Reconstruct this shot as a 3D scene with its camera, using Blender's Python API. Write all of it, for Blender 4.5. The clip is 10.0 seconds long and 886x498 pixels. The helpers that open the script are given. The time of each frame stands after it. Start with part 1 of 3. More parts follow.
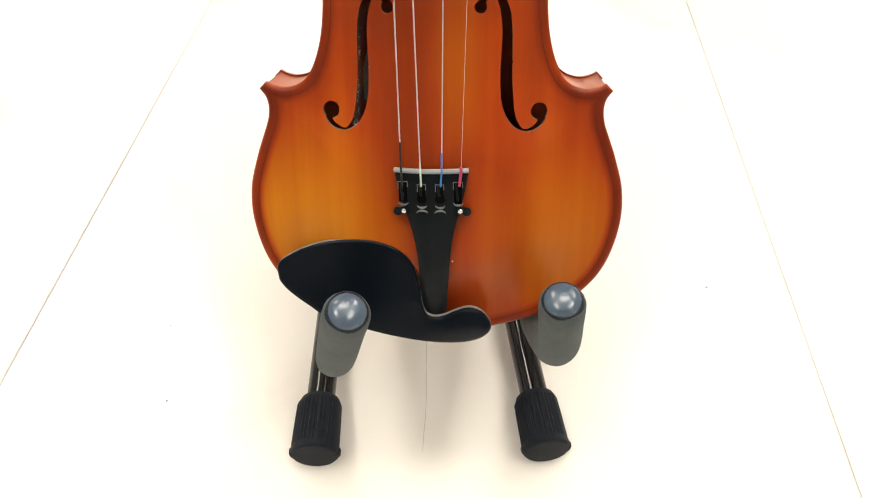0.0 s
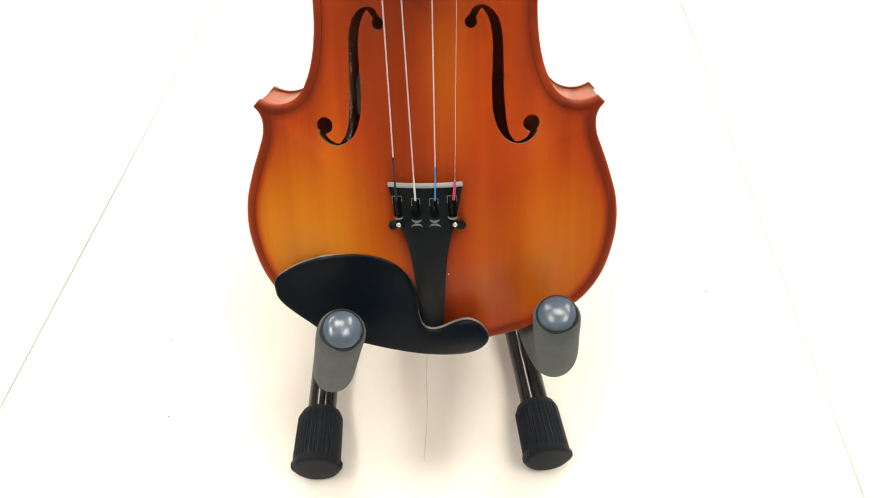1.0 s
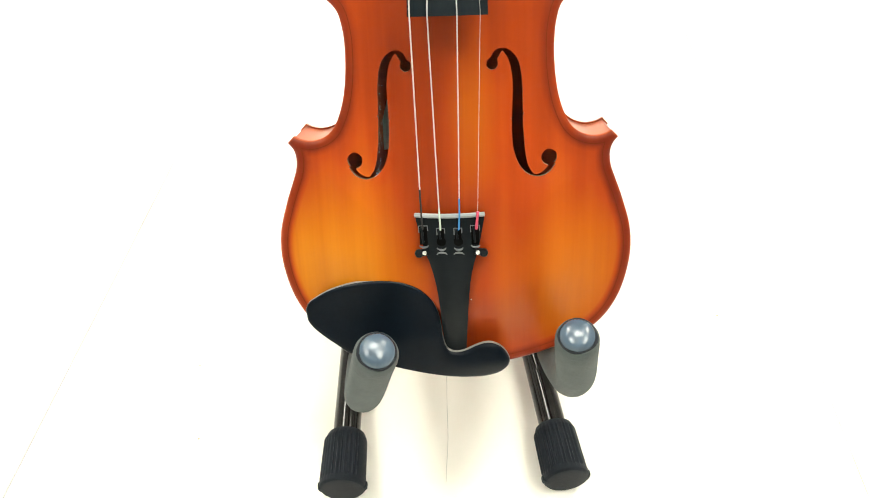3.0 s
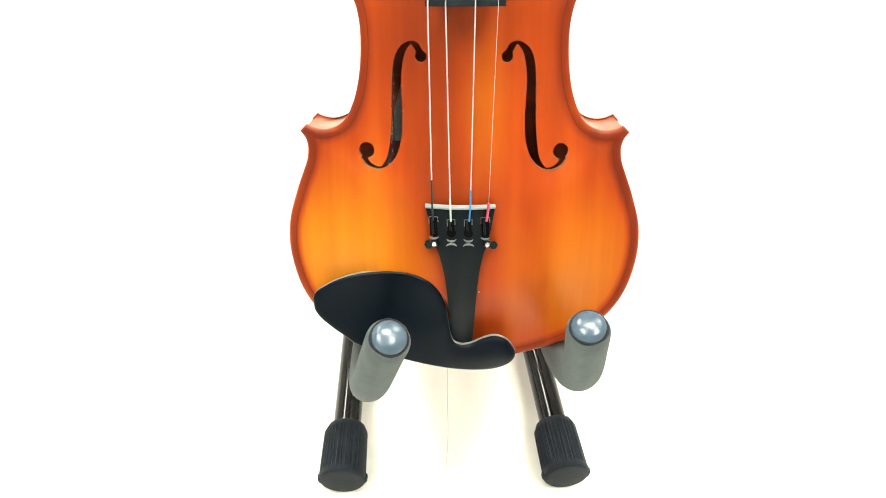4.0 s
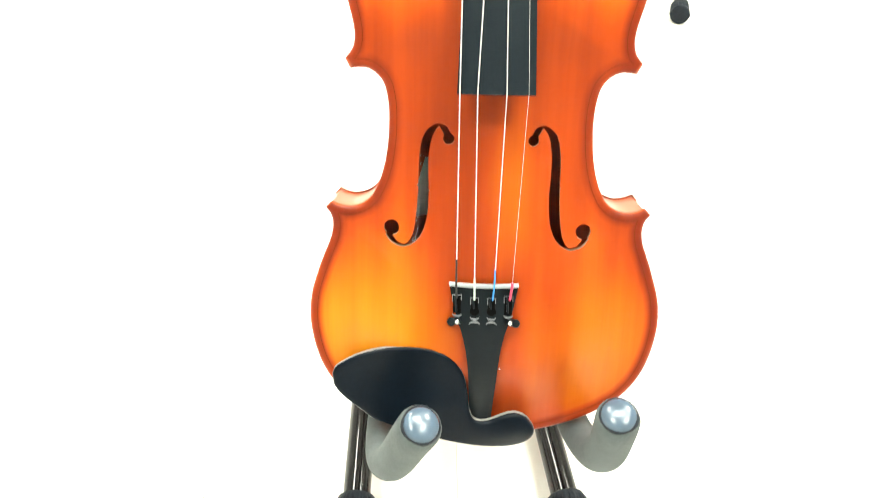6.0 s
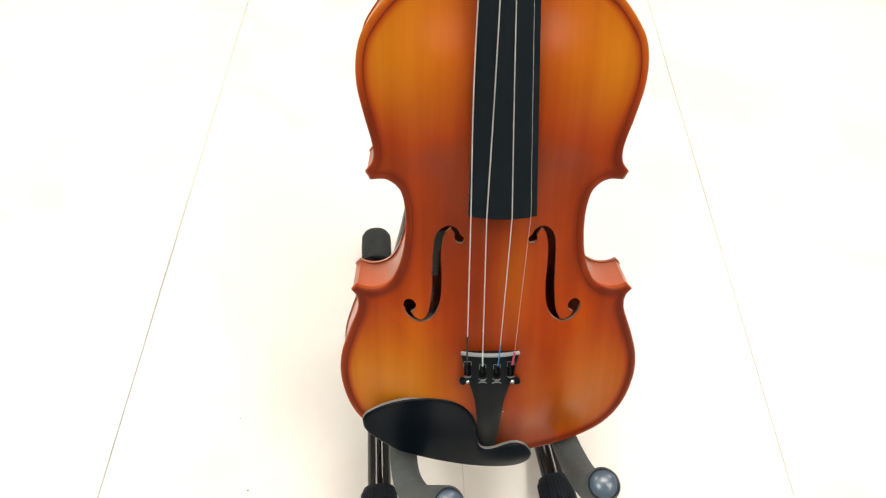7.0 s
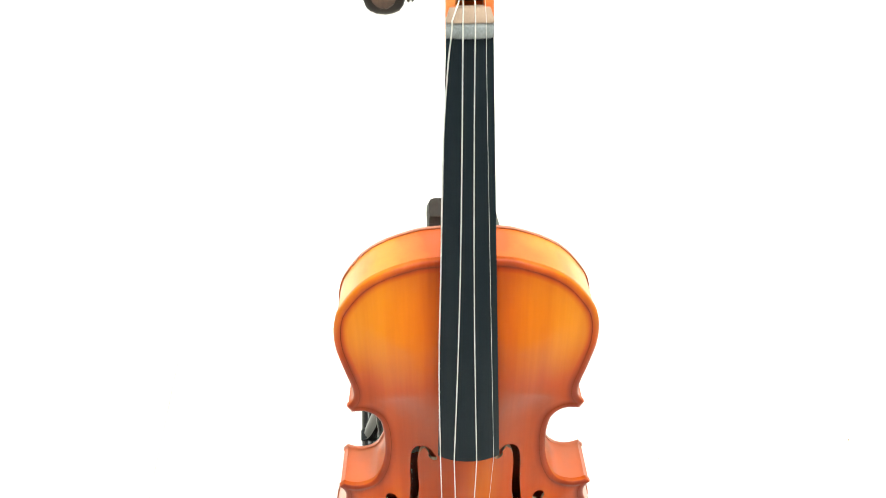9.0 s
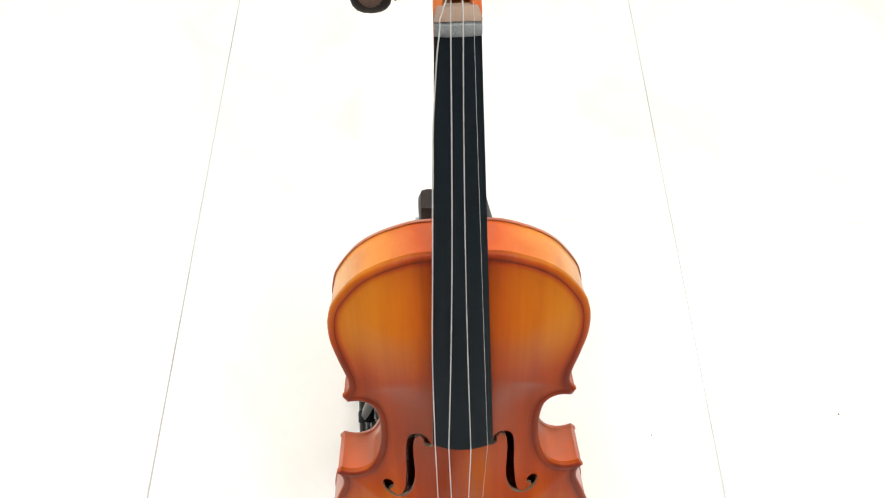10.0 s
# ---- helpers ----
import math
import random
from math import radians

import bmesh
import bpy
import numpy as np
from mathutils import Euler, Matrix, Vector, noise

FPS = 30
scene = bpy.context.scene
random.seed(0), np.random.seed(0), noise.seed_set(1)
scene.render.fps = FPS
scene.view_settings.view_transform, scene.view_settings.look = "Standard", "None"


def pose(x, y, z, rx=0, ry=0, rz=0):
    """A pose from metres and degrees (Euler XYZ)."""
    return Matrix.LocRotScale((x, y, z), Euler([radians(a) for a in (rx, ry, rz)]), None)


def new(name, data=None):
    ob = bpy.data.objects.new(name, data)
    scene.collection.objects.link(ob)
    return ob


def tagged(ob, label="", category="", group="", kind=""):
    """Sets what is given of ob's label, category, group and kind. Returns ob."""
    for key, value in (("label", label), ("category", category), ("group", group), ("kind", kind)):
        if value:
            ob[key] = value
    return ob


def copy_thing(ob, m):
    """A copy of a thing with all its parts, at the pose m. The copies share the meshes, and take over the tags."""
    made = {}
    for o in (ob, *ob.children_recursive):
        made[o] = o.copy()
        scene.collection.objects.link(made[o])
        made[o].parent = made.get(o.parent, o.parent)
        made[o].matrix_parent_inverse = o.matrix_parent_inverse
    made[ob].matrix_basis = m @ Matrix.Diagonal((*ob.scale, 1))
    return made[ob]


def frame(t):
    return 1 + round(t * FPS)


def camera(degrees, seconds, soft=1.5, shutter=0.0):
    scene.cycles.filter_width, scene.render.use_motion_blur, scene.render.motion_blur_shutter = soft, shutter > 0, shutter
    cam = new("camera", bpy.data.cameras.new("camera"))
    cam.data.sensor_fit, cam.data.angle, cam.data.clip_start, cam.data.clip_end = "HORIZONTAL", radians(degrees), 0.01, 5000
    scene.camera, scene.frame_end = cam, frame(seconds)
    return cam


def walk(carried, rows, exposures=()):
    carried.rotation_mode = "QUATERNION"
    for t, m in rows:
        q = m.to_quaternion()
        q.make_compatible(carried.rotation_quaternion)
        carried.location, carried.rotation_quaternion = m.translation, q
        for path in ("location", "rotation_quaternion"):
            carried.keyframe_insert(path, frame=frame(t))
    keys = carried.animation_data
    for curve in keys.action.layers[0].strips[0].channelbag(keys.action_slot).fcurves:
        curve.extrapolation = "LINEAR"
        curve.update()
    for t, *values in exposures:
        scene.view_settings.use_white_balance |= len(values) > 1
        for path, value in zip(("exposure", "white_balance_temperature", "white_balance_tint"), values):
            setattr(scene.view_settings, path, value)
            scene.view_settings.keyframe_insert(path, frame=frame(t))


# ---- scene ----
cam = camera(64.7, 10.0, soft=0.95, shutter=0.5)
ROWS = [
    (0, 0.0068, -0.2478, 0.4728, 42.05, -1.83, 3.20),
    (0.5, 0.0021, -0.2489, 0.4774, 42.65, -2.04, 2.68),
    (1, 0.0109, -0.2443, 0.4773, 42.34, -0.84, 2.54),
    (1.5, 0.0007, -0.2553, 0.4846, 43.04, -0.75, 3.68),
    (2, 0.0094, -0.2606, 0.4918, 43.81, -0.08, 2.89),
    (2.2, 0.0094, -0.2608, 0.4944, 44.08, 0.15, 2.84),
    (3.3, -0.0023, -0.2597, 0.4917, 44.59, -0.41, 2.66),
    (3.5, -0.0054, -0.2633, 0.4902, 44.43, -0.91, 3.15),
    (4, -0.0076, -0.2659, 0.4886, 44.87, -1.63, 3.25),
    (4.5, -0.0127, -0.2674, 0.4914, 44.98, -1.57, 3.52),
    (5, -0.0179, -0.2673, 0.4957, 45.84, -1.56, 3.22),
    (5.5, -0.0256, -0.2642, 0.4894, 45.62, -2.30, 3.40),
    (5.8, -0.0312, -0.2599, 0.4956, 46.23, -2.11, 3.28),
    (6, -0.0310, -0.2554, 0.5044, 48.36, -3.18, 3.02),
    (6.2, -0.0379, -0.2561, 0.5286, 48.09, -2.11, 3.91),
    (7.3, -0.0755, -0.1738, 0.6620, 33.86, -5.45, -0.92),
    (7.5, -0.0827, -0.1632, 0.6712, 33.08, -6.48, -1.25),
    (7.7, -0.0718, -0.1522, 0.6960, 32.95, -5.05, -0.90),
    (8, -0.0575, -0.1204, 0.7272, 31.22, -3.47, -0.27),
    (8.2, -0.0352, -0.1056, 0.7400, 30.90, -0.55, -1.23),
    (8.5, -0.0288, -0.0716, 0.7590, 30.37, -0.47, 0.38),
    (8.8, -0.0402, -0.0568, 0.7790, 29.75, -1.82, 0.45),
    (9, -0.0479, -0.0579, 0.7936, 31.29, -2.54, 0.22),
    (9.5, -0.0478, -0.0482, 0.8050, 29.84, -1.60, -0.51),
    (10, -0.0453, -0.0459, 0.8026, 28.82, -2.42, -0.54),
]
EXPOSURES = [
    (0.0, -0.63, 7050, 10), (1.0, -0.52, 7000, 10), (2.2, -0.84, 7250, 10), (3.4, 0.32, 6700, -2), (5.5, 0.44, 6700, -2), (6.0, 0.78, 6700, -2), (6.2, -0.32, 6750, 8),
    (7.3, -0.76, 6780, 9), (7.6, -0.72, 6780, 9), (8.0, -0.18, 6500, -2), (9.0, -0.10, 6380, 0), (9.5, -0.84, 6320, 10), (10.0, -0.84, 6320, 10),
]
walk(cam, [(t, pose(x, y, z, rx, ry, rz)) for t, x, y, z, rx, ry, rz in ROWS], EXPOSURES)

# ---- light ----
LAMP_STRENGTH = 24.5
world = bpy.data.worlds.new("world")
scene.world = world
world.use_nodes = True
world.node_tree.nodes["Background"].inputs[0].default_value = (0.9, 0.95, 1.0, 1)
world.node_tree.nodes["Background"].inputs[1].default_value = 0.3


# ---- materials ----
def material(name, color, rough=0.5, metal=0.0, vary=0.0, scale=40.0, bump=0.0, bump_scale=300.0, coat=0.0, spec=0.5, stretch=(1, 1, 1), rough_vary=0.0):
    """A surface with a coarse tone change, a fine grain and a fine relief."""
    m = bpy.data.materials.new(name)
    m.use_nodes = True
    nt = m.node_tree
    b = nt.nodes["Principled BSDF"]
    b.inputs["Base Color"].default_value = (*color, 1)
    b.inputs["Roughness"].default_value = rough
    b.inputs["Metallic"].default_value = metal
    b.inputs["Coat Weight"].default_value = coat
    b.inputs["Coat Roughness"].default_value = 0.12
    b.inputs["Specular IOR Level"].default_value = spec
    tc = nt.nodes.new("ShaderNodeTexCoord")
    mp = nt.nodes.new("ShaderNodeMapping")
    mp.inputs["Scale"].default_value = stretch
    nt.links.new(tc.outputs["Object"], mp.inputs["Vector"])
    if vary or rough_vary:
        n1, n2 = nt.nodes.new("ShaderNodeTexNoise"), nt.nodes.new("ShaderNodeTexNoise")
        n1.inputs["Scale"].default_value, n2.inputs["Scale"].default_value = scale, scale * 9
        n1.inputs["Detail"].default_value, n2.inputs["Detail"].default_value = 4, 6
        add = nt.nodes.new("ShaderNodeMath")
        add.operation = "ADD"
        for n, k in ((n1, 0), (n2, 1)):
            nt.links.new(mp.outputs[0], n.inputs["Vector"])
            nt.links.new(n.outputs["Fac"], add.inputs[k])
        rng = nt.nodes.new("ShaderNodeMapRange")
        rng.inputs[1].default_value, rng.inputs[2].default_value = 0.7, 1.3
        rng.inputs[3].default_value, rng.inputs[4].default_value = 1 - vary, 1 + vary
        nt.links.new(add.outputs[0], rng.inputs[0])
        mul = nt.nodes.new("ShaderNodeVectorMath")
        mul.operation = "SCALE"
        mul.inputs[0].default_value = color
        nt.links.new(rng.outputs[0], mul.inputs["Scale"])
        nt.links.new(mul.outputs[0], b.inputs["Base Color"])
        if rough_vary:
            rr = nt.nodes.new("ShaderNodeMapRange")
            rr.inputs[1].default_value, rr.inputs[2].default_value = 0.7, 1.3
            rr.inputs[3].default_value, rr.inputs[4].default_value = rough - rough_vary, rough + rough_vary
            nt.links.new(add.outputs[0], rr.inputs[0])
            nt.links.new(rr.outputs[0], b.inputs["Roughness"])
    if bump:
        n3 = nt.nodes.new("ShaderNodeTexNoise")
        n3.inputs["Scale"].default_value, n3.inputs["Detail"].default_value = bump_scale, 5
        nt.links.new(mp.outputs[0], n3.inputs["Vector"])
        bp = nt.nodes.new("ShaderNodeBump")
        bp.inputs["Strength"].default_value, bp.inputs["Distance"].default_value = bump, 0.001
        nt.links.new(n3.outputs["Fac"], bp.inputs["Height"])
        nt.links.new(bp.outputs[0], b.inputs["Normal"])
    return m


def varnish(name, stops, grain, flame=False, rough=0.38, coat=0.10, spec=0.4):
    """Stained and varnished wood: the stain runs through stops with the mesh's own "burst" value; grain runs up the body."""
    m = bpy.data.materials.new(name)
    m.use_nodes = True
    nt = m.node_tree
    b = nt.nodes["Principled BSDF"]
    tc, at = nt.nodes.new("ShaderNodeTexCoord"), nt.nodes.new("ShaderNodeAttribute")
    at.attribute_name = "burst"
    mp, mp2 = nt.nodes.new("ShaderNodeMapping"), nt.nodes.new("ShaderNodeMapping")
    mp.inputs["Scale"].default_value = (6, 30, 260) if flame else (420, 40, 5)
    mp2.inputs["Scale"].default_value = (30, 30, 70) if flame else (52, 20, 3)
    fine, broad, blotch = (nt.nodes.new("ShaderNodeTexNoise") for _ in range(3))
    for n, s, src in ((fine, 1.0, mp), (broad, 1.0, mp2), (blotch, 14.0, None)):
        n.inputs["Scale"].default_value, n.inputs["Detail"].default_value = s, 4
        nt.links.new((src or tc).outputs[0 if src else "Object"], n.inputs["Vector"])
    for q in (mp, mp2):
        nt.links.new(tc.outputs["Object"], q.inputs["Vector"])
    mixin = nt.nodes.new("ShaderNodeMath")
    mixin.operation = "MULTIPLY_ADD"
    mixin.inputs[1].default_value, mixin.inputs[2].default_value = 0.22, -0.11
    nt.links.new(blotch.outputs["Fac"], mixin.inputs[0])
    add = nt.nodes.new("ShaderNodeMath")
    nt.links.new(at.outputs["Fac"], add.inputs[0])
    nt.links.new(mixin.outputs[0], add.inputs[1])
    ramp = nt.nodes.new("ShaderNodeValToRGB")
    els = ramp.color_ramp.elements
    els[0].position, els[0].color = stops[0][0], (*stops[0][1], 1)
    els[1].position, els[1].color = stops[-1][0], (*stops[-1][1], 1)
    for p, c in stops[1:-1]:
        e = els.new(p)
        e.color = (*c, 1)
    nt.links.new(add.outputs[0], ramp.inputs[0])
    tone = nt.nodes.new("ShaderNodeMath")
    tone.operation = "ADD"
    soft = nt.nodes.new("ShaderNodeMath")
    soft.operation = "MULTIPLY_ADD"
    soft.inputs[1].default_value, soft.inputs[2].default_value = 0.45, 0.275
    nt.links.new(fine.outputs["Fac"], soft.inputs[0])
    nt.links.new(soft.outputs[0], tone.inputs[0])
    nt.links.new(broad.outputs["Fac"], tone.inputs[1])
    streak = nt.nodes.new("ShaderNodeMath")
    streak.operation = "MULTIPLY_ADD"
    streak.inputs[1].default_value = 0.44
    nt.links.new(broad.outputs["Fac"], streak.inputs[0])
    nt.links.new(mixin.outputs[0], streak.inputs[2])
    level = nt.nodes.new("ShaderNodeMath")
    level.operation = "SUBTRACT"
    level.inputs[1].default_value = 0.22
    nt.links.new(streak.outputs[0], level.inputs[0])
    nt.links.new(level.outputs[0], add.inputs[1])
    rng = nt.nodes.new("ShaderNodeMapRange")
    rng.inputs[1].default_value, rng.inputs[2].default_value = 0.65, 1.35
    rng.inputs[3].default_value, rng.inputs[4].default_value = 1 - grain, 1 + grain
    nt.links.new(tone.outputs[0], rng.inputs[0])
    mul = nt.nodes.new("ShaderNodeVectorMath")
    mul.operation = "SCALE"
    nt.links.new(ramp.outputs[0], mul.inputs[0])
    nt.links.new(rng.outputs[0], mul.inputs["Scale"])
    nt.links.new(mul.outputs[0], b.inputs["Base Color"])
    b.inputs["Roughness"].default_value = rough
    b.inputs["Specular IOR Level"].default_value = spec
    b.inputs["Coat Weight"].default_value, b.inputs["Coat Roughness"].default_value = coat, 0.2
    bp = nt.nodes.new("ShaderNodeBump")
    bp.inputs["Strength"].default_value, bp.inputs["Distance"].default_value = 0.07, 0.0006
    nt.links.new(fine.outputs["Fac"], bp.inputs["Height"])
    nt.links.new(bp.outputs[0], b.inputs["Normal"])
    return m


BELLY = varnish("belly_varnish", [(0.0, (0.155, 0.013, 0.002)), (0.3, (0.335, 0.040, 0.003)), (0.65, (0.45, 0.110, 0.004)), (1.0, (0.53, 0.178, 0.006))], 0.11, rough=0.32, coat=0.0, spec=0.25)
# The pink first stop holds sheen, the bright upper stops hold ceiling light.
MAPLE = varnish("maple_varnish", [(0.0, (0.33, 0.122, 0.074)), (0.5, (0.64, 0.110, 0.022)), (1.0, (0.76, 0.34, 0.050))], 0.10, flame=True, rough=0.34, coat=0.45)
CUT = material("bare_cut_wood", (0.15, 0.10, 0.065), 0.8, vary=0.15)
PURFLING = material("purfling_dark", (0.130, 0.024, 0.006), 0.5, spec=0.12)
EBONY = material("ebony_black", (0.0058, 0.0098, 0.0132), 0.42, vary=0.35, scale=30, bump=0.15, bump_scale=1.0, stretch=(900, 900, 40), spec=0.16)
EBONY_SMOOTH = material("polished_ebony", (0.0015, 0.0036, 0.0070), 0.28, vary=0.25, scale=60, spec=0.14)
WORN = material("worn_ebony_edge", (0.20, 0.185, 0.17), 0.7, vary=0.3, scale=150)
SLOT = material("slot_shade_black", (0.002, 0.002, 0.002), 0.7, spec=0.05)
PLASTIC = material("black_plastic", (0.0045, 0.007, 0.009), 0.42, vary=0.1, spec=0.15, bump=0.08, bump_scale=1500)
PEG_WOOD = material("dark_peg_wood", (0.012, 0.008, 0.007), 0.38, vary=0.4, scale=60, stretch=(0.2, 1, 1), coat=0.05, spec=0.25)
NUT = material("dusty_nut", (0.21, 0.225, 0.235), 0.75, vary=0.3, scale=120)
DISH = material("worn_brown_peg_face", (0.070, 0.036, 0.024), 0.45, vary=0.3, scale=90)
PAPER = material("aged_paper", (0.80, 0.81, 0.79), 0.85, vary=0.08, scale=200)
RIM = material("grey_plastic_edge", (0.13, 0.14, 0.15), 0.5)
RAW = material("raw_maple", (0.30, 0.21, 0.15), 0.7, vary=0.12, scale=200)
STEEL = material("string_steel", (0.60, 0.59, 0.57), 0.38, 0.5, vary=0.05)
SILK_BLACK = material("black_silk", (0.02, 0.02, 0.02), 0.8)
SILK_BLUE = material("blue_silk", (0.03, 0.22, 0.55), 0.7)
SILK_RED = material("red_silk", (0.50, 0.05, 0.11), 0.6)
SILK_GREEN = material("pale_green_silk", (0.55, 0.66, 0.55), 0.7)
CHROME = material("chrome", (0.75, 0.75, 0.76), 0.12, 1.0)
FRET = material("grey_fret", (0.27, 0.29, 0.30), 0.4)
FOAM = material("grey_foam", (0.070, 0.085, 0.088), 0.88, vary=0.15, scale=90, bump=0.5, bump_scale=900)
CAP = material("slate_plastic_cap", (0.050, 0.082, 0.122), 0.27, vary=0.08, scale=40, coat=0.0, spec=0.8)
TUBE = material("black_lacquered_tube", (0.008, 0.007, 0.007), 0.07, vary=0.2, spec=0.4)
# Lighter copy of the rubber: faded, with light from above put into it.
FADED_LIT = material("faded_top_lit_rubber", (0.026, 0.029, 0.030), 0.7, vary=0.2, scale=120, spec=0.25, bump=0.2, bump_scale=900)
HINGE = material("dusty_brown_black_plastic", (0.028, 0.022, 0.019), 0.5, vary=0.25, scale=120, spec=0.25)
RUBBER = material("black_rubber", (0.008, 0.011, 0.016), 0.62, vary=0.25, scale=120, spec=0.2, bump=0.2, bump_scale=900)


def stone(name, pale, dark, lo, hi, size, rough, shape=1.0):
    """Cloudy glazed stoneware: two tones in soft drifting patches over the whole floor, with a fine mottle."""
    m = material(name, pale, rough)
    nt = m.node_tree
    b = nt.nodes["Principled BSDF"]
    geo = nt.nodes.new("ShaderNodeNewGeometry")
    cloud, mottle = nt.nodes.new("ShaderNodeTexNoise"), nt.nodes.new("ShaderNodeTexNoise")
    for n, k, dt in ((cloud, size, 3), (mottle, size * 10, 3)):
        n.inputs["Scale"].default_value, n.inputs["Detail"].default_value = k, dt
        nt.links.new(geo.outputs["Position"], n.inputs["Vector"])
    cloud.inputs["Distortion"].default_value = shape
    both = nt.nodes.new("ShaderNodeMath")
    both.operation = "MULTIPLY_ADD"
    both.inputs[1].default_value = 0.10
    nt.links.new(mottle.outputs["Fac"], both.inputs[0])
    nt.links.new(cloud.outputs["Fac"], both.inputs[2])
    rng = nt.nodes.new("ShaderNodeMapRange")
    rng.interpolation_type = "SMOOTHSTEP"
    rng.inputs[1].default_value, rng.inputs[2].default_value = lo + 0.05, hi + 0.05
    nt.links.new(both.outputs[0], rng.inputs[0])
    mix = nt.nodes.new("ShaderNodeMix")
    mix.data_type = "RGBA"
    mix.inputs[6].default_value, mix.inputs[7].default_value = (*pale, 1), (*dark, 1)
    nt.links.new(rng.outputs[0], mix.inputs[0])
    nt.links.new(mix.outputs[2], b.inputs["Base Color"])
    rr = nt.nodes.new("ShaderNodeMapRange")
    rr.inputs[3].default_value, rr.inputs[4].default_value = rough - 0.05, rough + 0.05
    nt.links.new(cloud.outputs["Fac"], rr.inputs[0])
    nt.links.new(rr.outputs[0], b.inputs["Roughness"])
    return m


TILE = stone("cream_glazed_tile", (0.88, 0.852, 0.795), (0.82, 0.762, 0.695), 0.46, 0.82, 5.0, 0.20)
GROUT = stone("grey_grout", (0.60, 0.595, 0.56), (0.42, 0.415, 0.395), 0.40, 0.62, 3.2, 0.8)
PAINT = material("grey_wall_paint", (0.52, 0.52, 0.51), 0.7, vary=0.03, scale=4, bump=0.1, bump_scale=250)
FRAME_PAINT = material("white_lamp_frame", (0.75, 0.75, 0.75), 0.4)
DUST = material("pale_dust", (0.62, 0.62, 0.60), 0.8)
SPECK = material("brown_dirt", (0.26, 0.20, 0.14), 0.9)
PLATE = material("zinc_bolt", (0.45, 0.45, 0.46), 0.3, 0.9)
glow = bpy.data.materials.new("lamp_diffuser")
glow.use_nodes = True
glow.node_tree.nodes["Principled BSDF"].inputs["Emission Color"].default_value = (1.0, 0.97, 0.93, 1)
glow.node_tree.nodes["Principled BSDF"].inputs["Emission Strength"].default_value = LAMP_STRENGTH


# ---- making meshes ----
def part(name, bm, mat, parent=None, label="", sharp=38):
    """Links a bmesh as one mesh object, under parent where there is one."""
    bmesh.ops.recalc_face_normals(bm, faces=bm.faces[:])
    me = bpy.data.meshes.new(name)
    bm.to_mesh(me)
    bm.free()
    for p in me.polygons:
        p.use_smooth = True
    me.set_sharp_from_angle(angle=radians(sharp))
    for q in mat if isinstance(mat, (list, tuple)) else (mat,):
        me.materials.append(q)
    ob = new(name, me)
    if parent:
        ob.parent = parent
    if label:
        tagged(ob, label)
    return ob


def thing(name, m, label, category, group=""):
    """An Empty at a thing's base."""
    ob = new(name)
    ob.empty_display_size = 0.02
    ob.matrix_world = m
    return tagged(ob, label, category, group)


def block(bm, x0, x1, y0, y1, z0, z1, bevel=0.0, m=None):
    vs = [bm.verts.new((x, y, z)) for x in (x0, x1) for y in (y0, y1) for z in (z0, z1)]
    fs = [bm.faces.new([vs[i] for i in q]) for q in ((0, 1, 3, 2), (4, 6, 7, 5), (0, 4, 5, 1), (2, 3, 7, 6), (0, 2, 6, 4), (1, 5, 7, 3))]
    if bevel:
        out = bmesh.ops.bevel(bm, geom=list({e for f in fs for e in f.edges}), offset=bevel, segments=2, affect="EDGES", profile=0.5)
        vs = list({v for f in out["faces"] for v in f.verts} | {v for v in vs if v.is_valid})
    if m:
        bmesh.ops.transform(bm, matrix=m, verts=[v for v in vs if v.is_valid])
    return bm


def spline(knots, n):
    """A smooth line through the knots, n steps from each to the next."""
    k = [Vector(p) for p in knots]
    k = [2 * k[0] - k[1]] + k + [2 * k[-1] - k[-2]]
    out = []
    for a, b, c, d in zip(k, k[1:], k[2:], k[3:]):
        for i in range(n):
            t = i / n
            out.append(0.5 * (2 * b + (c - a) * t + (2 * a - 5 * b + 4 * c - d) * t * t + (3 * b - a - 3 * c + d) * t ** 3))
    return out + [Vector(knots[-1])]


def sweep(bm, line, radius, seg=14, flat=1.0, up=(0, 0, 1), ends=True):
    """A round bar along a line; radius: one number, or one for each point. flat squashes it across up."""
    line = [Vector(p) for p in line]
    radii = radius if isinstance(radius, (list, tuple)) else [radius] * len(line)
    rings, side = [], None
    for i, p in enumerate(line):
        t = (line[min(i + 1, len(line) - 1)] - line[max(i - 1, 0)]).normalized()
        if side is None:
            side = t.cross(Vector(up))
            side = side if side.length > 1e-4 else t.cross(Vector((1, 0, 0)))
        side = (side - t * side.dot(t)).normalized()
        nor = side.cross(t)
        rings.append([bm.verts.new(p + radii[i] * (math.cos(a) * side + flat * math.sin(a) * nor)) for a in (2 * math.pi * j / seg for j in range(seg))])
    for r, s in zip(rings, rings[1:]):
        for j in range(seg):
            bm.faces.new((r[j], r[(j + 1) % seg], s[(j + 1) % seg], s[j]))
    if ends:
        bm.faces.new(rings[0][::-1]), bm.faces.new(rings[-1])
    return bm


